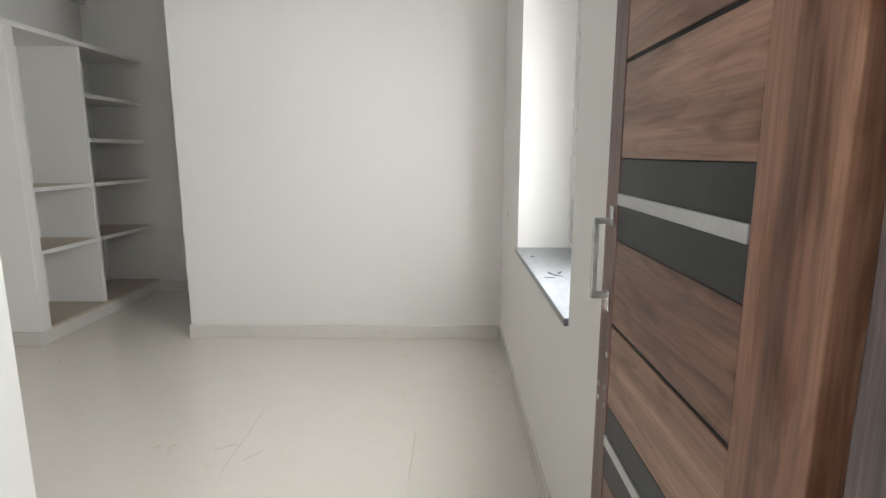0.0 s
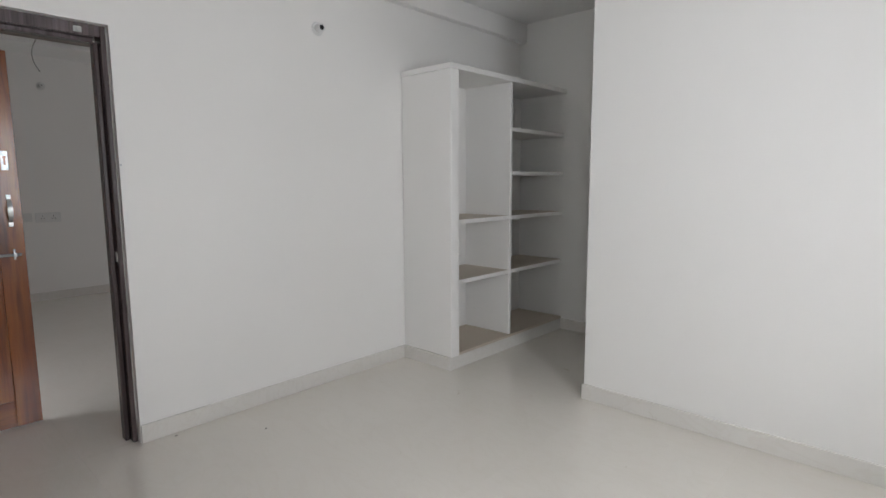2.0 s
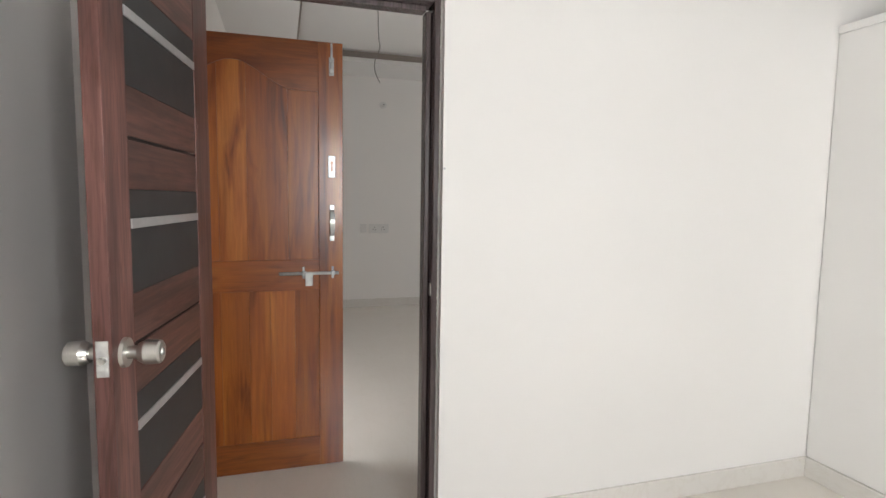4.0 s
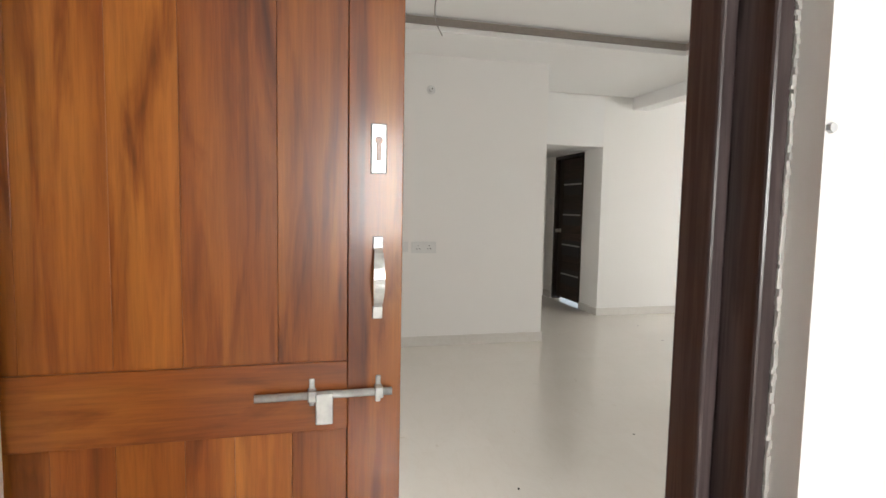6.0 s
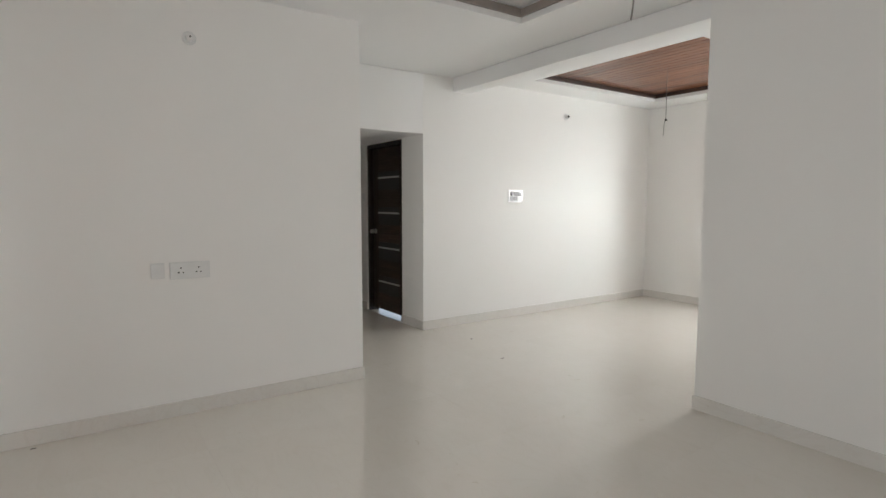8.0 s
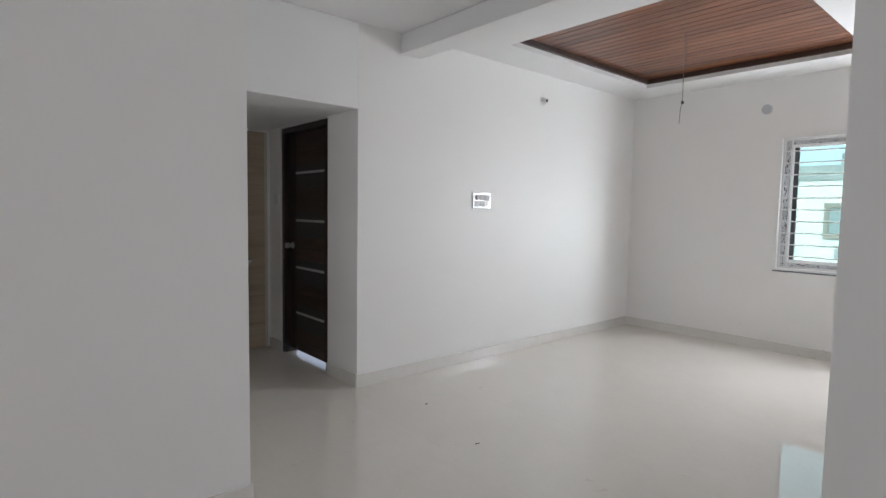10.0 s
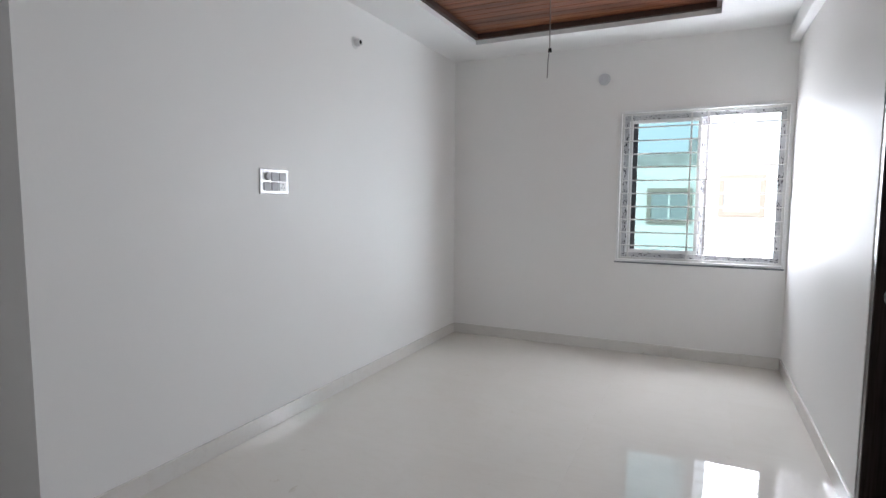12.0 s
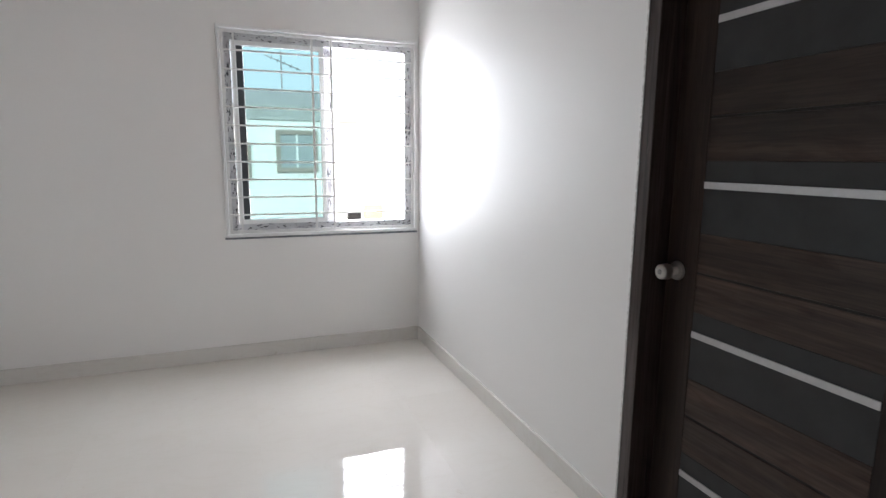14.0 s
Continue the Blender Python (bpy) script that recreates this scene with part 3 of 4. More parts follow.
def main_door(m):
    """A panelled teak leaf: x from the hinge, y through the thickness (front face at 0), z up."""
    th = thing("main_door", "varnished teak main door with panels, standing open", "door", m)
    w, h, t, s = 1.0, 2.09, 0.038, 0.116
    for a, b in ((0, s), (w - s, w)):
        part("stile", boxes((a, b, 0, t, 0, h), bevel=0.002), TEAK, th)
    part("bottom_rail", boxes((s, w - s, 0.001, t - 0.001, 0, 0.15), bevel=0.002), TEAK_H, th)
    part("middle_rail", boxes((s, w - s, 0.001, t - 0.001, 0.90, 1.05), bevel=0.002), TEAK_H, th)
    bm = bmesh.new()
    n = 28
    low = []
    for i in range(n + 1):
        u = i / n
        c = abs(2 * u - 1)
        rise = 0.5 + 0.5 * math.cos(math.pi * min(1.0, c / 0.72)) if c < 0.72 else 0.0
        low.append((s + u * (w - 2 * s), 1.858 + 0.12 * rise))
    outline = low + [(w - s, h), (s, h)]
    front = [bm.verts.new((px, 0.001, pz)) for px, pz in outline]
    back = [bm.verts.new((px, t - 0.001, pz)) for px, pz in outline]
    bm.faces.new(front)
    bm.faces.new(back[::-1])
    for i in range(len(outline)):
        k = (i + 1) % len(outline)
        bm.faces.new((front[i], back[i], back[k], front[k]))
    part("top_rail", bm, TEAK_H, th)
    for z0, z1, cuts in ((0.15, 0.90, (0, 0.13, 0.26, 0.41, 0.575, 0.70, 0.85, 1)), (1.05, 2.03, (0, 0.20, 0.41, 0.575, 0.814, 1))):
        for a, b in zip(cuts, cuts[1:]):
            x0, x1 = s + a * (w - 2 * s), s + b * (w - 2 * s)
            part("panel_board", boxes((x0, x1 - 0.0003, 0.009, t - 0.009, z0 - 0.004, z1), bevel=0.0012), TEAK, th)
    fx = w - 0.053
    lock = part("lock_plate", boxes((fx - 0.017, fx + 0.017, -0.003, 0.001, 1.451, 1.556), bevel=0.0028), FOIL, th, "steel lock plate in film")
    bm = add_cyl(bmesh.new(), (fx, -0.0055, 1.521), (fx, -0.002, 1.521), 0.0085, None, 18)
    add_box(bm, fx - 0.005, fx + 0.005, -0.005, -0.0022, 1.479, 1.520, bevel=0.0008)
    part("keyway", bm, CEIL_WOOD, lock, "keyhole showing brown wood")
    for z in (1.460, 1.547):
        part("screw", add_cyl(bmesh.new(), (fx, -0.0046, z), (fx, -0.002, z), 0.0042, None, 12), GREY_PL, lock)
    bm = bmesh.new()
    n = 12
    for k in range(n):
        z0, z1 = 1.167 + 0.128 * k / n, 1.167 + 0.128 * (k + 1) / n
        d0, d1 = [-0.008 - 0.028 * math.sin(math.pi * q / n) ** 0.6 for q in (k, k + 1)]
        wide = 0.0085 + 0.0035 * math.sin(math.pi * (k + 0.5) / n)
        vs = [bm.verts.new(c) for c in ((fx - wide, d0, z0), (fx + wide, d0, z0), (fx + wide, d0 + 0.009, z0), (fx - wide, d0 + 0.009, z0),
                                        (fx - wide, d1, z1), (fx + wide, d1, z1), (fx + wide, d1 + 0.009, z1), (fx - wide, d1 + 0.009, z1))]
        for q in ((0, 1, 5, 4), (1, 2, 6, 5), (2, 3, 7, 6), (3, 0, 4, 7), (3, 2, 1, 0), (4, 5, 6, 7)):
            bm.faces.new([vs[i] for i in q])
    handle = part("pull_handle", bm, FOIL, th, "bowed steel pull handle in film")
    for z in (1.156, 1.306):
        foot = part("handle_foot", boxes((fx - 0.011, fx + 0.011, -0.006, 0.001, z - 0.015, z + 0.013), bevel=0.0025), FOIL, handle)
    bolt = part("bolt_rod", add_cyl(bmesh.new(), (w - 0.305, -0.017, 0.985), (w - 0.022, -0.017, 0.985), 0.0085, None, 14), FOIL, th, "steel sliding bolt", True)
    for x in (w - 0.19, w - 0.05):
        part("bolt_bracket", boxes((x - 0.009, x + 0.009, -0.029, 0.001, 0.973, 0.997), (x - 0.006, x + 0.006, -0.005, 0.001, 0.957, 1.017), bevel=0.003), FOIL, bolt)
    part("hasp", boxes((w - 0.183, w - 0.147, -0.031, -0.026, 0.925, 0.992), bevel=0.003), FOIL, bolt)
    part("tower_bolt", boxes((fx - 0.012, fx + 0.012, -0.004, 0.001, 1.935, 2.02), (fx - 0.011, fx + 0.011, -0.014, -0.003, 1.945, 1.962),
                             (fx - 0.011, fx + 0.011, -0.014, -0.003, 1.995, 2.01), (fx - 0.005, fx + 0.005, -0.012, -0.003, 1.94, 2.085), bevel=0.0015), FOIL, th, "steel tower bolt")
    return th


main_door(pose(-1.297, 0.715, 0.012))
th = thing("main_door_frame", "varnished teak frame of the main entrance", "door frame", kind="structure")
part("jamb", boxes((-1.355, -1.30, MY0 + 0.002, MY0 + 0.009, 0, MH)), TEAK, th)
part("jamb", boxes((-1.36, -1.24, MY1 - 0.07, MY1 - 0.002, 0, MH), bevel=0.003), TEAK, th)
part("head", boxes((-1.36, -1.24, MY0 + 0.01, MY1 - 0.07, MH - 0.035, MH - 0.002), bevel=0.002), TEAK_H, th)


# ---------------------------------------------------------------- wardrobe niche
def open_wardrobe():
    th = thing("open_wardrobe", "built-in white open wardrobe with stone shelves", "wardrobe")
    y0, y1, x0, x1 = -0.485, -0.003, 1.94, NX - 0.003
    part("side_panel", boxes((x0, 2.028, y0 - 0.02, y1, 0.10, 2.168), bevel=0.006), WALL, th)
    part("top_slab", boxes((x0 - 0.006, x1, y0 - 0.024, y1, 2.168, 2.206), bevel=0.004), WALL, th)
    part("back_panel", boxes((2.028, x1, y1 - 0.012, y1, 0.12, 2.168)), WALL, th)
    part("divider", boxes((2.668, 2.702, y0, y1 - 0.013, 0.121, 2.167), bevel=0.003), WALL, th)
    part("plinth", boxes((x0 - 0.012, x1, y0 - 0.012, y1, 0, 0.099), bevel=0.004), SKIRT, th, "cream tiled plinth")
    part("base_slab", boxes((2.029, x1, y0 - 0.014, y1 - 0.013, 0.100, 0.120), bevel=0.002), SHELF, th, "dusty beige stone slab")
    for z in (0.662, 1.108):
        s = part("shelf", boxes((2.029, 2.667, y0 + 0.004, y1 - 0.013, z - 0.012, z + 0.004), bevel=0.001), SHELF, th, "beige stone shelf with a white edge")
        part("shelf_edge", boxes((2.029, 2.667, y0 - 0.002, y0 + 0.003, z - 0.026, z + 0.0045), (2.029, 2.667, y0 + 0.004, y1 - 0.013, z - 0.026, z - 0.0125), bevel=0.001), WALL, s)
    for z in (0.662, 1.108, 1.464, 1.813):
        s = part("shelf", boxes((2.703, x1, y0 + 0.004, y1 - 0.013, z - 0.012, z + 0.004), bevel=0.001), SHELF, th, "beige stone shelf with a white edge")
        part("shelf_edge", boxes((2.703, x1, y0 - 0.002, y0 + 0.003, z - 0.026, z + 0.0045), (2.703, x1, y0 + 0.004, y1 - 0.013, z - 0.026, z - 0.0125), bevel=0.001), WALL, s)
    return th


open_wardrobe()


# ---------------------------------------------------------------- windows
def grille(th, axis_y, x0, x1, z0, z1, bars, posts, horizontal="x"):
    """Flat frame, posts and round bars; along x, or along y where horizontal is 'y'."""
    def bx(a0, a1, z_0, z_1, d=0.006):
        return (a0, a1, axis_y - d, axis_y + d, z_0, z_1) if horizontal == "x" else (axis_y - d, axis_y + d, a0, a1, z_0, z_1)
    part("grille_frame", boxes(bx(x0, x1, z0, z0 + 0.02), bx(x0, x1, z1 - 0.02, z1), bx(x0, x0 + 0.02, z0 + 0.02, z1 - 0.02), bx(x1 - 0.02, x1, z0 + 0.02, z1 - 0.02)), GRILLE, th, "white steel grille frame")
    for p in posts:
        part("grille_post", boxes(bx(p - 0.007, p + 0.007, z0 + 0.02, z1 - 0.02, 0.005)), GRILLE, th)
    for z in bars:
        a = (x0 + 0.01, axis_y - 0.010, z) if horizontal == "x" else (axis_y - 0.010, x0 + 0.01, z)
        b = (x1 - 0.01, axis_y - 0.010, z) if horizontal == "x" else (axis_y - 0.010, x1 - 0.01, z)
        part("grille_bar", add_cyl(bmesh.new(), a, b, 0.006, None, 8), GRILLE, th)


def ring(a0, a1, z0, z1, w, d0, d1, along):
    specs = [(a0, a1, z0, z0 + w), (a0, a1, z1 - w, z1), (a0, a0 + w, z0 + w, z1 - w), (a1 - w, a1, z0 + w, z1 - w)]
    if along == "x":
        return boxes(*[(p, q, d0, d1, r, s) for p, q, r, s in specs], bevel=0.003)
    return boxes(*[(d0, d1, p, q, r, s) for p, q, r, s in specs], bevel=0.003)


# dining window: a fixed tinted sash, the other sash slid away
th = thing("window_1", "white sliding window with a steel grille, half open", "window", kind="structure")
part("outer_frame", ring(DWL + 0.002, DWR - 0.002, DWS + 0.002, DWH - 0.002, 0.020, CX - 0.012, CX + 0.10, "y"), UPVC, th)
for z0, z1 in ((DWS + 0.022, DWS + 0.083), (DWH - 0.083, DWH - 0.022)):
    part("film_rail", boxes((CX + 0.045, CX + 0.13, DWL + 0.022, DWR - 0.022, z0, z1), bevel=0.003), FILM, th, "white rail in printed film")
for y0, y1 in ((DWL + 0.022, DWL + 0.083), (DWR - 0.083, DWR - 0.022)):
    part("film_stile", boxes((CX + 0.045, CX + 0.13, y0, y1, DWS + 0.083, DWH - 0.083), bevel=0.003), FILM_V, th, "white stile in printed film")
sash = part("sash", ring(3.515, 4.118, DWS + 0.082, DWH - 0.082, 0.032, CX + 0.05, CX + 0.085, "y"), UPVC, th, "white sash")
part("gasket", boxes((CX + 0.058, CX + 0.08, 4.045, 4.086, DWS + 0.114, DWH - 0.114)), GASKET, sash)
p = part("pane", boxes((CX + 0.066, CX + 0.070, 3.547, 4.043, DWS + 0.114, DWH - 0.114)), GLASS_T, sash, "teal tinted glass")
p.visible_shadow = False
part("sash", boxes((CX + 0.088, CX + 0.12, 3.452, 3.53, DWS + 0.084, DWH - 0.084), bevel=0.003), FILM_V, th, "meeting stile of the open sash in film")
part("sill", boxes((CX - 0.007, CX + 0.20, DWL + 0.002, DWR + 0.01, DWS - 0.014, DWS - 0.001), bevel=0.002), STONE, th, "thin dark grey granite sill")
grille(th, CX + 0.022, DWL + 0.022, DWR - 0.023, DWS + 0.023, DWH - 0.023, [1.013 + 0.1195 * i for i in range(10)], (3.47, 3.60, 4.10), "y")

# bedroom window
th = thing("window_2", "white window with blue glass behind a steel grille", "window", kind="structure")
part("outer_frame", ring(WL + 0.002, WR - 0.002, WS + 0.002, WH - 0.002, 0.06, -4.15, -4.08, "x"), CREAM_PL, th, "cream-white window frame")
part("film_rail", boxes((WL + 0.064, WR - 0.064, -4.10, -4.079, WS + 0.006, WS + 0.055), bevel=0.002), FILM, th, "bottom rail in stained printed film")
for x0 in (WL + 0.046, WR - 0.060):
    part("film_stile", boxes((x0, x0 + 0.014, -4.10, -4.0785, WS + 0.064, WH - 0.064), bevel=0.002), FILM_V, th, "narrow stile in stained printed film")
for a, b in ((WL + 0.06, 0.66), (0.60, WR - 0.062)):
    d = -4.115 if a < 0.3 else -4.145
    sash = part("sash", ring(a, b, WS + 0.063, WH - 0.063, 0.045, d, d + 0.03, "x"), UPVC, th)
    p = part("pane", boxes((a + 0.045, b - 0.045, d + 0.012, d + 0.016, WS + 0.108, WH - 0.108)), GLASS_B, sash, "blue tinted glass")
    p.visible_shadow = False
part("sill", boxes((WL + 0.002, WR - 0.002, -4.165, BY0 + 0.014, WS - 0.028, WS - 0.001), bevel=0.003), SILL, th, "grey granite sill slab with scuffs")
grille(th, -4.035, WL + 0.004, WR - 0.004, WS + 0.004, WH - 0.01, [0.98 + 0.122 * i for i in range(10)], (0.2, 0.61, 1.0), "x")


# ---------------------------------------------------------------- electrical fittings
def conduit_outlet(p, normal, label="round white conduit outlet with a dark centre", hole=0.016):
    """A short plastic conduit end that sticks out of the wall."""
    th = thing("conduit_outlet", label, "outlet", group="conduit outlets")
    n = Vector(normal)
    q = Vector(p)
    part("ring", add_cyl(bmesh.new(), q - n * 0.002, q + n * 0.006, 0.046, 0.040, 24), PLASTIC, th)
    part("stub", add_cyl(bmesh.new(), q + n * 0.004, q + n * 0.05, 0.027, 0.025, 20), PLASTIC, th)
    part("opening", add_cyl(bmesh.new(), q + n * 0.049, q + n * 0.052, hole, hole * 0.95, 16), DARKHOLE, th)
    return th


conduit_outlet((1.21, 0.0, 2.375), (0, -1, 0))
conduit_outlet((0.636, SY, 2.52), (0, -1, 0), "round white capped conduit outlet on the wall", 0.006)
conduit_outlet((5.407, KY, 2.578), (0, -1, 0))
conduit_outlet((2.62, TY - 0.012, 2.095), (0, -1, 0))
th = thing("blank_plate", "round white blank cover on the window wall", "cover plate")
part("disc", add_cyl(bmesh.new(), (CX + 0.002, 4.353, 2.543), (CX - 0.008, 4.353, 2.543), 0.055, 0.050, 28), PLATE, th)

# switch plate on the switch wall: three by two modules
th = thing("switch_plate", "silver-rimmed white switch plate with six modules", "switch")
sx0, sx1, sz0, sz1 = 4.404, 4.652, 1.448, 1.604
part("plate", boxes((sx0, sx1, KY - 0.010, KY + 0.001, sz0, sz1), bevel=0.006), RIM, th, "silver plate rim")
w = (sx1 - sx0 - 0.05) / 3
for r in range(2):
    for c in range(3):
        a = sx0 + 0.025 + c * w
        z0 = sz0 + 0.022 + r * 0.059
        if r == 1 and c == 0:
            part("regulator_knob", add_cyl(bmesh.new(), (a + w / 2, KY - 0.009, z0 + 0.026), (a + w / 2, KY - 0.026, z0 + 0.026), 0.024, 0.02, 24), GREY_PL, th, "grey fan regulator knob")
        elif r == 0 and c == 2:
            s = part("socket", boxes((a + 0.003, a + w - 0.003, KY - 0.013, KY - 0.009, z0, z0 + 0.052), bevel=0.002), PLASTIC, th, "white power socket")
            for dx, dz in ((0, 0.038), (-0.012, 0.018), (0.012, 0.018)):
                part("pin_hole", add_cyl(bmesh.new(), (a + w / 2 + dx, KY - 0.0125, z0 + dz), (a + w / 2 + dx, KY - 0.0138, z0 + dz), 0.004, None, 10), DARKHOLE, s)
        else:
            part("switch_rocker", boxes((a + 0.003, a + w - 0.003, KY - 0.015, KY - 0.009, z0, z0 + 0.052), bevel=0.003), GREY_PL, th, "grey rocker")

# power sockets on the socket wall
th = thing("switch_box", "white blank socket box on the wall", "socket")
part("box", boxes((0.352, 0.432, SY - 0.018, SY + 0.001, 0.948, 1.05), bevel=0.004), PLASTIC, th)
th = thing("power_socket", "white double power socket on the wall", "socket")
part("plate", boxes((0.462, 0.712, SY - 0.012, SY + 0.001, 0.935, 1.05), bevel=0.004), PLASTIC, th)
for cx in (0.53, 0.64):
    for dx, dz in ((0, 0.018), (-0.014, -0.012), (0.014, -0.012)):
        part("pin_hole", add_cyl(bmesh.new(), (cx + dx, SY - 0.0115, 0.992 + dz), (cx + dx, SY - 0.0128, 0.992 + dz), 0.005, None, 10), DARKHOLE, th)
th = thing("wash_switch", "white single switch beside the wash area", "switch")
part("plate", boxes((KX - 0.008, KX + 0.001, 7.32, 7.41, 1.46, 1.56), bevel=0.003), PLASTIC, th)


def hanging_wire(pts, label):
    cu = bpy.data.curves.new("hanging_wire", "CURVE")
    cu.dimensions, cu.bevel_depth, cu.bevel_resolution = "3D", 0.0035, 2
    sp = cu.splines.new("NURBS")
    sp.points.add(len(pts) - 1)
    for q, c in zip(sp.points, pts):
        q.co = (*c, 1)
    sp.use_endpoint_u, sp.order_u = True, 3
    ob = new("hanging_wire", cu)
    cu.materials.append(BULB_WIRE)
    return tagged(ob, label, "wire")


hanging_wire([(0.16, 2.38, 2.975), (0.162, 2.38, 2.62), (0.185, 2.38, 2.56), (0.14, 2.37, 2.48), (0.13, 2.37, 2.40), (0.15, 2.375, 2.33), (0.178, 2.376, 2.287)], "thin grey wire hanging from the hall ceiling tray")
hanging_wire([(1.86, 2.22, 2.975), (1.862, 2.22, 2.5), (1.85, 2.22, 2.44), (1.872, 2.222, 2.35), (1.875, 2.222, 2.25), (1.859, 2.222, 2.188)], "thin grey wire hanging from the hall ceiling tray")
hanging_wire([(5.43, 4.41, 2.945), (5.43, 4.41, 2.5), (5.429, 4.407, 2.37), (5.40, 4.41, 2.31), (5.402, 4.412, 2.24), (5.397, 4.413, 2.188)], "thin grey wire hanging from the wooden ceiling")
solid("wire_knot", add_cyl(bmesh.new(), (5.429, 4.407, 2.355), (5.429, 4.407, 2.378), 0.013, 0.009, 10), DARKHOLE, "dark tape knot on the hanging wire", "wire knot")


# ---------------------------------------------------------------- wash area
def wash_basin():
    th = thing("wash_basin", "white tapered ceramic wash basin on the tiled wall", "basin")
    bm = bmesh.new()
    rows = [(0.52, 0.20, 0.24), (0.56, 0.205, 0.25), (0.70, 0.215, 0.29), (0.82, 0.245, 0.36), (0.90, 0.272, 0.42), (0.93, 0.286, 0.44), (0.945, 0.29, 0.445)]
    prev = None
    cx = 2.55
    for z, hw, dep in rows:
        n = 28
        loop = []
        for i in range(n):
            a = math.pi * 2 * i / n
            c, s = math.cos(a), math.sin(a)
            r = (abs(c) ** 5 + abs(s) ** 5) ** -0.2
            loop.append(bm.verts.new((cx + hw * c * r, TY - 0.014 - dep / 2 + dep / 2 * s * r, z)))
        if prev:
            for i in range(n):
                bm.faces.new((prev[i], prev[(i + 1) % n], loop[(i + 1) % n], loop[i]))
        else:
            bm.faces.new(loop[::-1])
        prev = loop
    inner = prev
    for z, k in ((0.945, 0.88), (0.90, 0.80), (0.85, 0.55)):
        loop = [bm.verts.new((cx + (v.co.x - cx) * k, TY - 0.24 + (v.co.y - TY + 0.24) * k, z)) for v in prev]
        for i in range(28):
            bm.faces.new((inner[i], inner[(i + 1) % 28], loop[(i + 1) % 28], loop[i]))
        inner = loop
    bm.faces.new(inner)
    body = part("basin_body", bm, CERAMIC, th, "", True)
    body.data.set_sharp_from_angle(angle=radians(40))
    part("drain", add_cyl(bmesh.new(), (cx, TY - 0.24, 0.850), (cx, TY - 0.24, 0.854), 0.03, 0.028, 20), STEEL, th)
    return th


wash_basin()

# ---------------------------------------------------------------- small marks and litter
for x, y, a, w, h in ((3.369, 5.24, 20, 0.030, 0.008), (3.185, 4.52, -10, 0.035, 0.006), (0.54, -0.34, 40, 0.011, 0.007), (0.16, -0.055, 10, 0.012, 0.006),
                      (0.515, 1.97, 70, 0.016, 0.010), (1.77, 2.356, 15, 0.018, 0.008), (1.468, 2.433, -30, 0.014, 0.009), (-0.306, 4.67, 5, 0.03, 0.006)):
    chip = solid("floor_chip", boxes((-w / 2, w / 2, -h / 2, h / 2, 0, 0.003), bevel=0.001), DARKHOLE, "small dark chip lying on the floor tiles", "debris", "floor chips")
    chip.matrix_basis = pose(x, y, 0.0005, 0, 0, a)
for x0, y0, x1, y1, w in ((0.42, -2.401, 0.99, -2.393, 0.004), (0.60, -2.30, 0.66, -2.38, 0.004), (1.30, -3.70, 1.46, -3.49, 0.005),
                          (0.42, -3.212, 0.78, -3.217, 0.002), (1.38, -3.46, 1.50, -3.39, 0.004), (0.52, -2.46, 0.60, -2.52, 0.004)):
    length = math.hypot(x1 - x0, y1 - y0)
    bm = bmesh.new()
    n = 9
    low, top = [], []
    for k in range(n):
        u = k / (n - 1)
        wob = 0.35 * w * math.sin(7.3 * k + x0 * 31)
        half_w = w * (0.25 + 0.35 * abs(math.sin(3.1 * k + y0 * 17)))
        low.append(bm.verts.new((u * length, wob - half_w, 0.0006)))
        top.append(bm.verts.new((u * length, wob + half_w, 0.0006)))
    for k in range(n - 1):
        bm.faces.new((low[k], low[k + 1], top[k + 1], top[k]))
    ob = solid("dirt_mark", bm, DIRT, "thin brown dirt mark on the floor tiles", "stain", "floor dirt marks")
    ob.matrix_basis = pose(x0, y0, 0, 0, 0, math.degrees(math.atan2(y1 - y0, x1 - x0)))
for x, y, a, w in ((0.60, -3.82, 15, 0.07), (0.62, -3.86, -25, 0.06), (0.53, -3.80, 70, 0.05), (0.57, -3.84, 40, 0.05), (0.06, -3.79, 5, 0.08), (0.08, -3.83, -15, 0.06), (0.99, -3.80, 30, 0.03), (0.33, -3.90, 60, 0.03)):
    ob = solid("sill_scribble", boxes((-w / 2, w / 2, -0.004, 0.004, 0, 0.0008), (-w / 5, w / 3, 0.006, 0.011, 0, 0.0008)), DARK_MARK, "dark scribbled mark on the granite sill", "mark", "sill scribbles")
    ob.matrix_basis = pose(x, y, WS - 0.0012, 0, 0, a)
for x, z, a in ((1.77, 0.975, 25), (1.80, 0.955, -40)):
    ob = solid("wall_scratch", boxes((-0.022, 0.022, 0, 0.0012, -0.0018, 0.0018)), DIRT, "short dark scratch on the painted wall", "scratch", "wall scratches")
    ob.matrix_basis = pose(x, BY0 - 0.0002, z, 0, a, 0)
solid("skirting_plug", add_cyl(bmesh.new(), (1.28, BY0 + 0.011, 0.085), (1.28, BY0 + 0.017, 0.085), 0.013, 0.011, 14), DIRT, "small brown plug on the skirting tiles", "plug")
solid("wall_nail", add_cyl(bmesh.new(), (0.0055, 0.002, 1.481), (0.0055, -0.005, 1.481), 0.0055, 0.005, 6), PLATE, "small grey nail in the wall beside the doorway", "nail")
th = thing("door_catch", "small silver catch screwed to the door frame head", "door catch")
part("plate", boxes((-0.14, -0.105, 0.032, 0.039, 2.108, 2.135), bevel=0.002), FOIL, th)
part("tongue", boxes((-0.13, -0.118, 0.022, 0.033, 2.112, 2.128), bevel=0.002), FOIL, th)
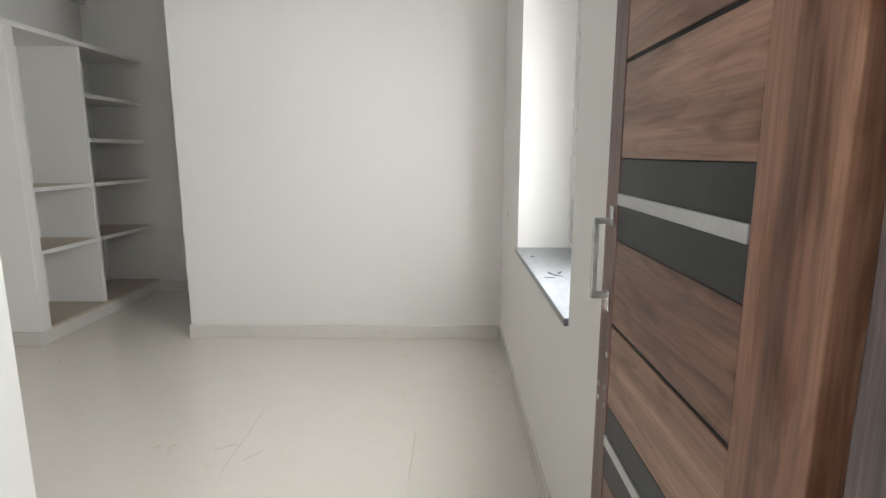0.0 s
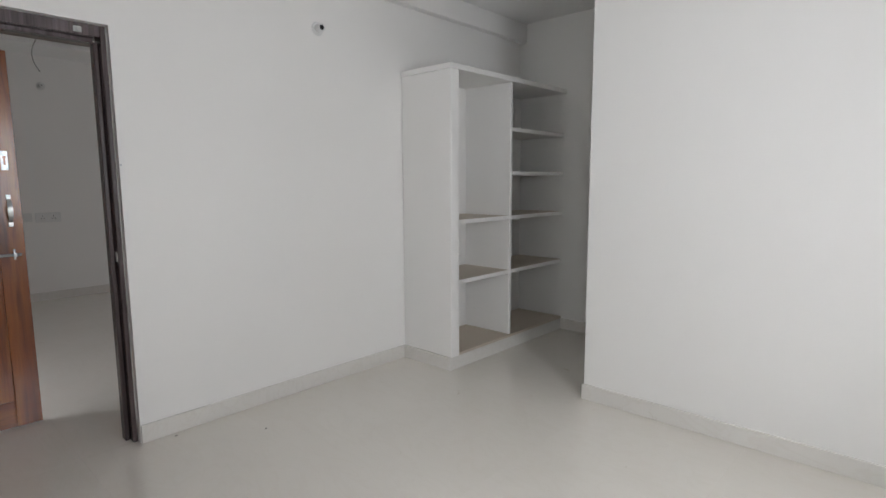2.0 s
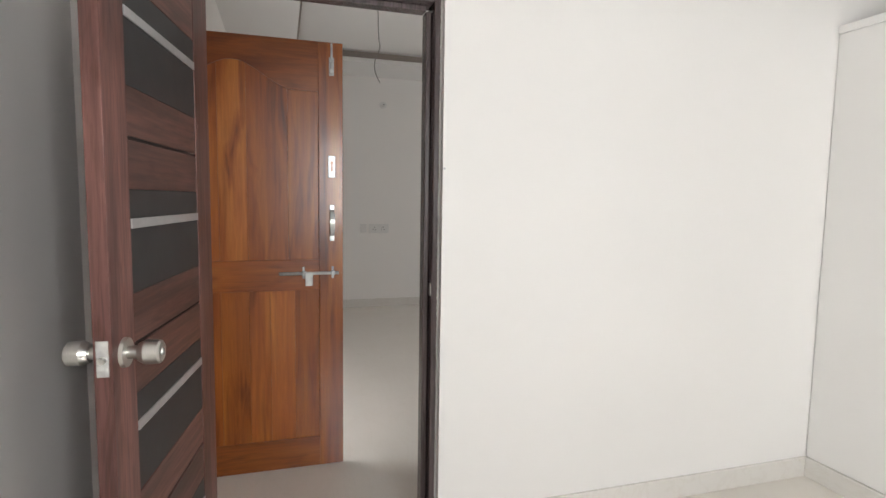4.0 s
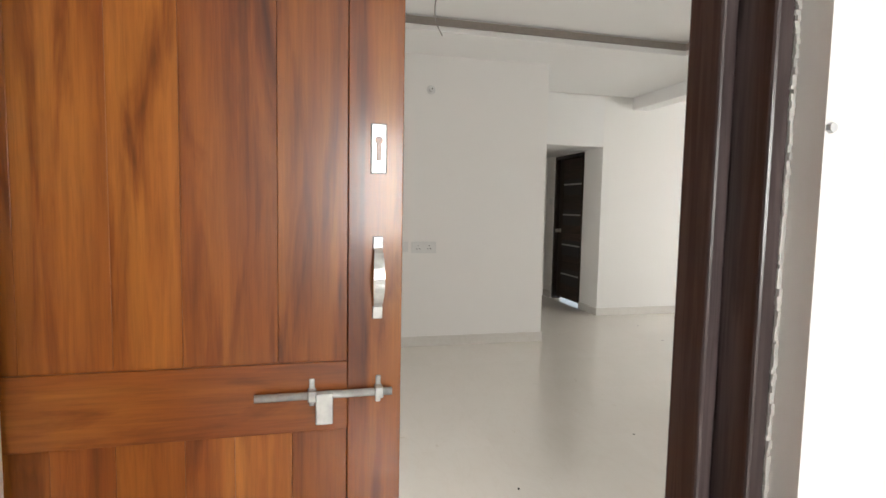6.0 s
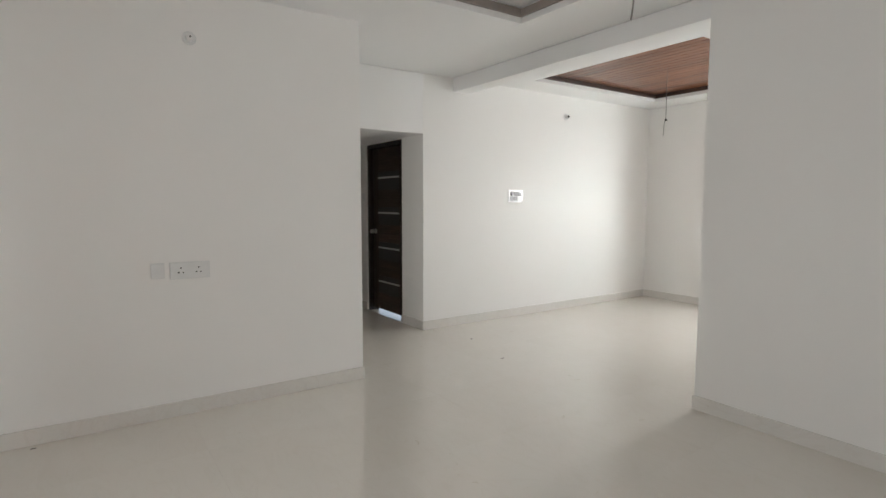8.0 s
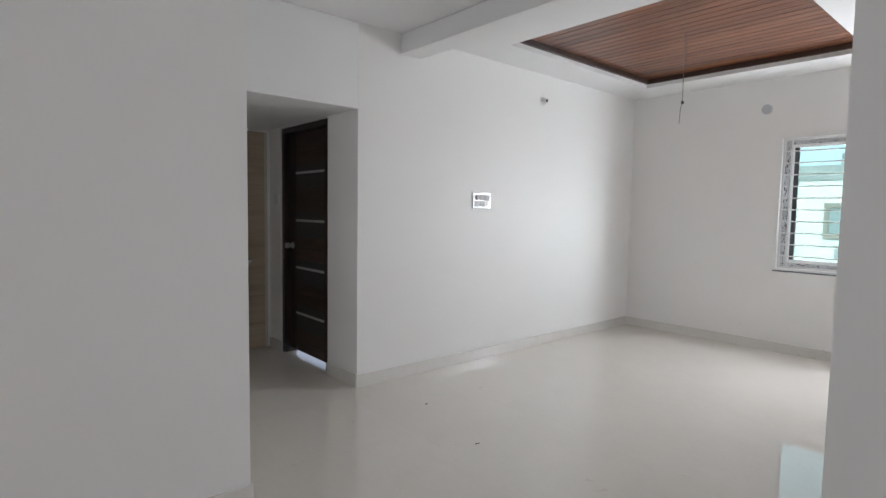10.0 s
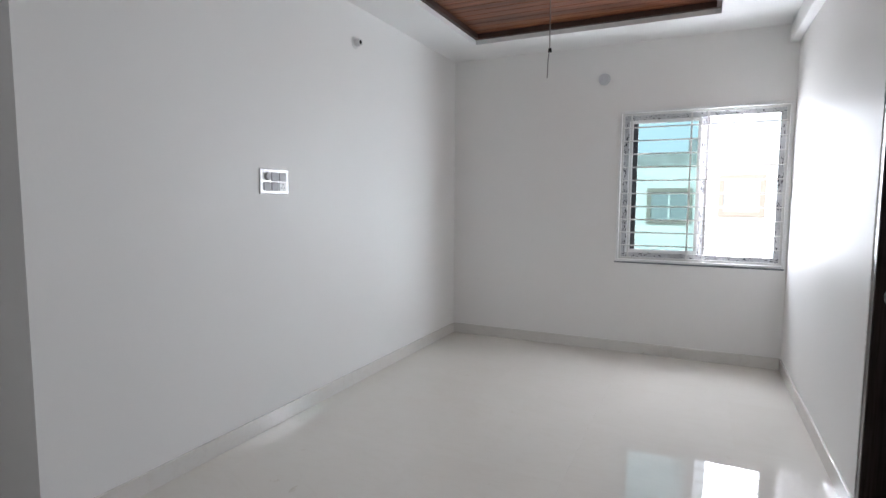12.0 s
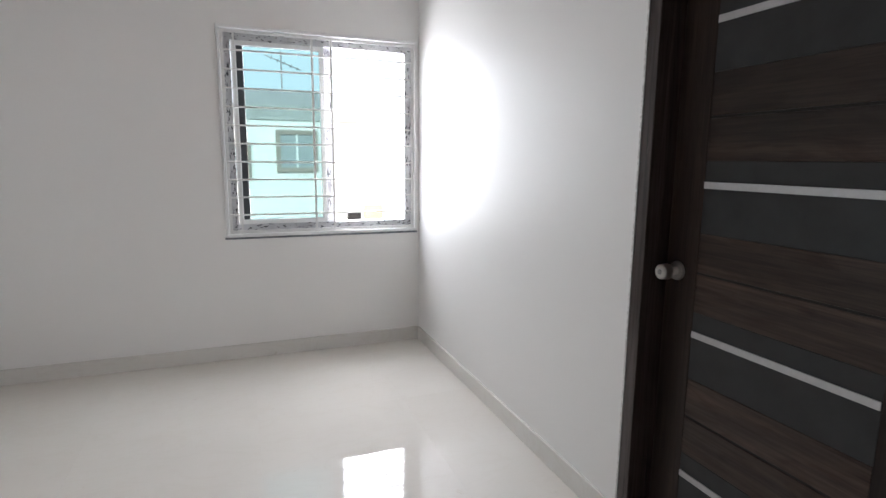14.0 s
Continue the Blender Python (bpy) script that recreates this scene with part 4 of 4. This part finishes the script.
th = thing("door_stop", "dark metal kick-down stop at the foot of the door", "door stop")
part("bracket", boxes((KX + 0.098, KX + 0.104, BD1 - 0.12, BD1 - 0.08, 0.13, 0.19), bevel=0.002), STEEL, th)
part("arm", add_cyl(bmesh.new(), (KX + 0.095, BD1 - 0.10, 0.16), (KX + 0.075, BD1 - 0.16, 0.06), 0.008, None, 10), STEEL, th)

# ---------------------------------------------------------------- outside
structure("ground", boxes((-400, 400, -400, 400, -6.3, -6.1)), GROUND, "dusty ground far below the windows", "ground")


def neighbour_house(x, y0, y1, z1, windows, label):
    th = thing("neighbour_house", label, "house")
    part("wall", boxes((x, x + 8, y0, y1, -6.1, z1)), OUT_WALL, th)
    part("parapet", boxes((x - 0.03, x + 0.2, y0 - 0.1, y1 + 0.1, z1, z1 + 0.1), (x, x + 0.15, y0, y1, z1 + 0.1, z1 + 0.45), bevel=0.01), OUT_COPING, th, "weathered grey parapet")
    for wy, wz, ww, wh in windows:
        w = part("window", ring(wy - ww / 2, wy + ww / 2, wz - wh / 2, wz + wh / 2, 0.13, x - 0.05, x + 0.02, "y"), OUT_TRIM, th, "window with a brown surround")
        part("pane", boxes((x - 0.02, x - 0.005, wy - ww / 2 + 0.13, wy + ww / 2 - 0.13, wz - wh / 2 + 0.13, wz + wh / 2 - 0.13)), OUT_GLASS, w)
        part("mullion", boxes((x - 0.05, x - 0.02, wy - 0.03, wy + 0.03, wz - wh / 2 + 0.13, wz + wh / 2 - 0.13)), UPVC, w)
    part("outdoor_unit", boxes((x - 0.35, x - 0.003, 5.68, 6.5, 0.2, 0.5), bevel=0.02), GREY_PL, th, "grey air conditioner unit")
    part("wall_lamp", add_cyl(bmesh.new(), (x - 0.16, 6.1, 2.08), (x + 0.002, 6.1, 2.08), 0.075, 0.06, 14), GREY_PL, th)
    part("roof_shed", boxes((x + 1.0, x + 4.0, 1.2, 3.9, z1, z1 + 0.95), bevel=0.02), GREY_PL, th, "grey block shed on the flat roof")
    part("water_tank", add_cyl(bmesh.new(), (x + 2, 6.5, z1), (x + 2, 6.5, z1 + 0.95), 0.5, 0.46, 28), GREY_PL, th, "grey water tank")
    bm = add_cyl(bmesh.new(), (x + 2, 2.6, z1 + 0.9), (x + 2, 2.6, z1 + 2.3), 0.025, None, 6)
    add_cyl(bm, (x + 2, 2.0, z1 + 1.75), (x + 2, 3.1, z1 + 2.15), 0.02, None, 6)
    for k in range(5):
        add_cyl(bm, (x + 1.7, 2.1 + 0.2 * k, z1 + 1.79 + 0.073 * k), (x + 2.3, 2.1 + 0.2 * k, z1 + 1.79 + 0.073 * k), 0.012, None, 6)
    part("antenna", bm, GREY_PL, th, "thin roof antenna")
    return th


neighbour_house(20.0, -14.0, 16.0, 2.5, ((4.35, 1.30, 1.30, 1.10), (2.40, 1.62, 1.20, 1.22), (6.25, 1.30, 1.25, 1.06)), "pale cream plastered house across the street")

haze, _t, _b = _nodes("bright_haze")
_b.inputs["Base Color"].default_value = (0, 0, 0, 1)
_b.inputs["Emission Color"].default_value = (0.93, 0.97, 1.0, 1)
_b.inputs["Emission Strength"].default_value = 1.5
structure("backdrop", boxes((160, 160.5, -140, 160, -6, 110)), haze, "bright white hazy sky in the distance", "backdrop")

th = thing("signboard", "small yellow signboard on the house across the street", "sign")
part("board", boxes((19.86, 19.99, -0.15, 0.42, -0.42, -0.02), bevel=0.01), YELLOW, th)
part("box", boxes((19.80, 19.99, 0.55, 0.95, -0.45, -0.25), bevel=0.01), DARKHOLE, th)

# ---------------------------------------------------------------- floor: slab and tiles
AREAS = ((-2.95, 3.62, -3.95, 0.06), (-1.36, 3.785, 0.06, 4.89), (-2.55, -1.36, -0.1, 2.98), (1.75, 3.785, 4.89, TY + 0.14), (3.785, CX + 0.2, EY - 0.14, KY + 0.13))
floor = structure("floor", boxes(*[(x0, x1, y0, y1, -0.16, -0.001) for x0, x1, y0, y1 in AREAS]), GROUT, "glossy cream vitrified floor tiles", "floor")
P, J = 0.81, 0.0003
tile_mesh = mesh_of("tile", add_box(bmesh.new(), 0, P - J, 0, P - J, -0.008, 0), TILE)
for ax0, ax1, ay0, ay1 in AREAS:
    for i in range(-6, 11):
        for j in range(-4, 14):
            x, y = 0.545 + i * P, -2.40 + j * P
            cx0, cx1, cy0, cy1 = max(x, ax0), min(x + P - J, ax1), max(y, ay0), min(y + P - J, ay1)
            if cx1 - cx0 < 0.005 or cy1 - cy0 < 0.005:
                continue
            if cx1 - cx0 > P - 0.01 and cy1 - cy0 > P - 0.01:
                ob = new("tile", tile_mesh)
            else:
                ob = new("tile", mesh_of("tile", add_box(bmesh.new(), cx0 - x, cx1 - x, cy0 - y, cy1 - y, -0.008, 0), TILE))
            ob.location = (x, y, 0)
            ob.parent = floor

# wall tiles of the wash area
wash_wall = structure("wash_area_tiling", boxes((SX + 0.002, KX - 0.03, TY - 0.006, TY - 0.001, 0, 2.173)), GROUT, "beige travertine-look wall tiles", "wall tiles")
for i in range(2):
    for j in range(4):
        x0, x1 = SX + 0.004 + i * 0.62, min(SX + 0.004 + i * 0.62 + 0.617, KX - 0.03)
        ob = new("tile", mesh_of("tile", boxes((x0, x1, TY - 0.013, TY - 0.006, 0.002 + j * 0.545, min(0.002 + j * 0.545 + 0.543, 2.172)), bevel=0.0008), TRAV))
        ob.parent = wash_wall
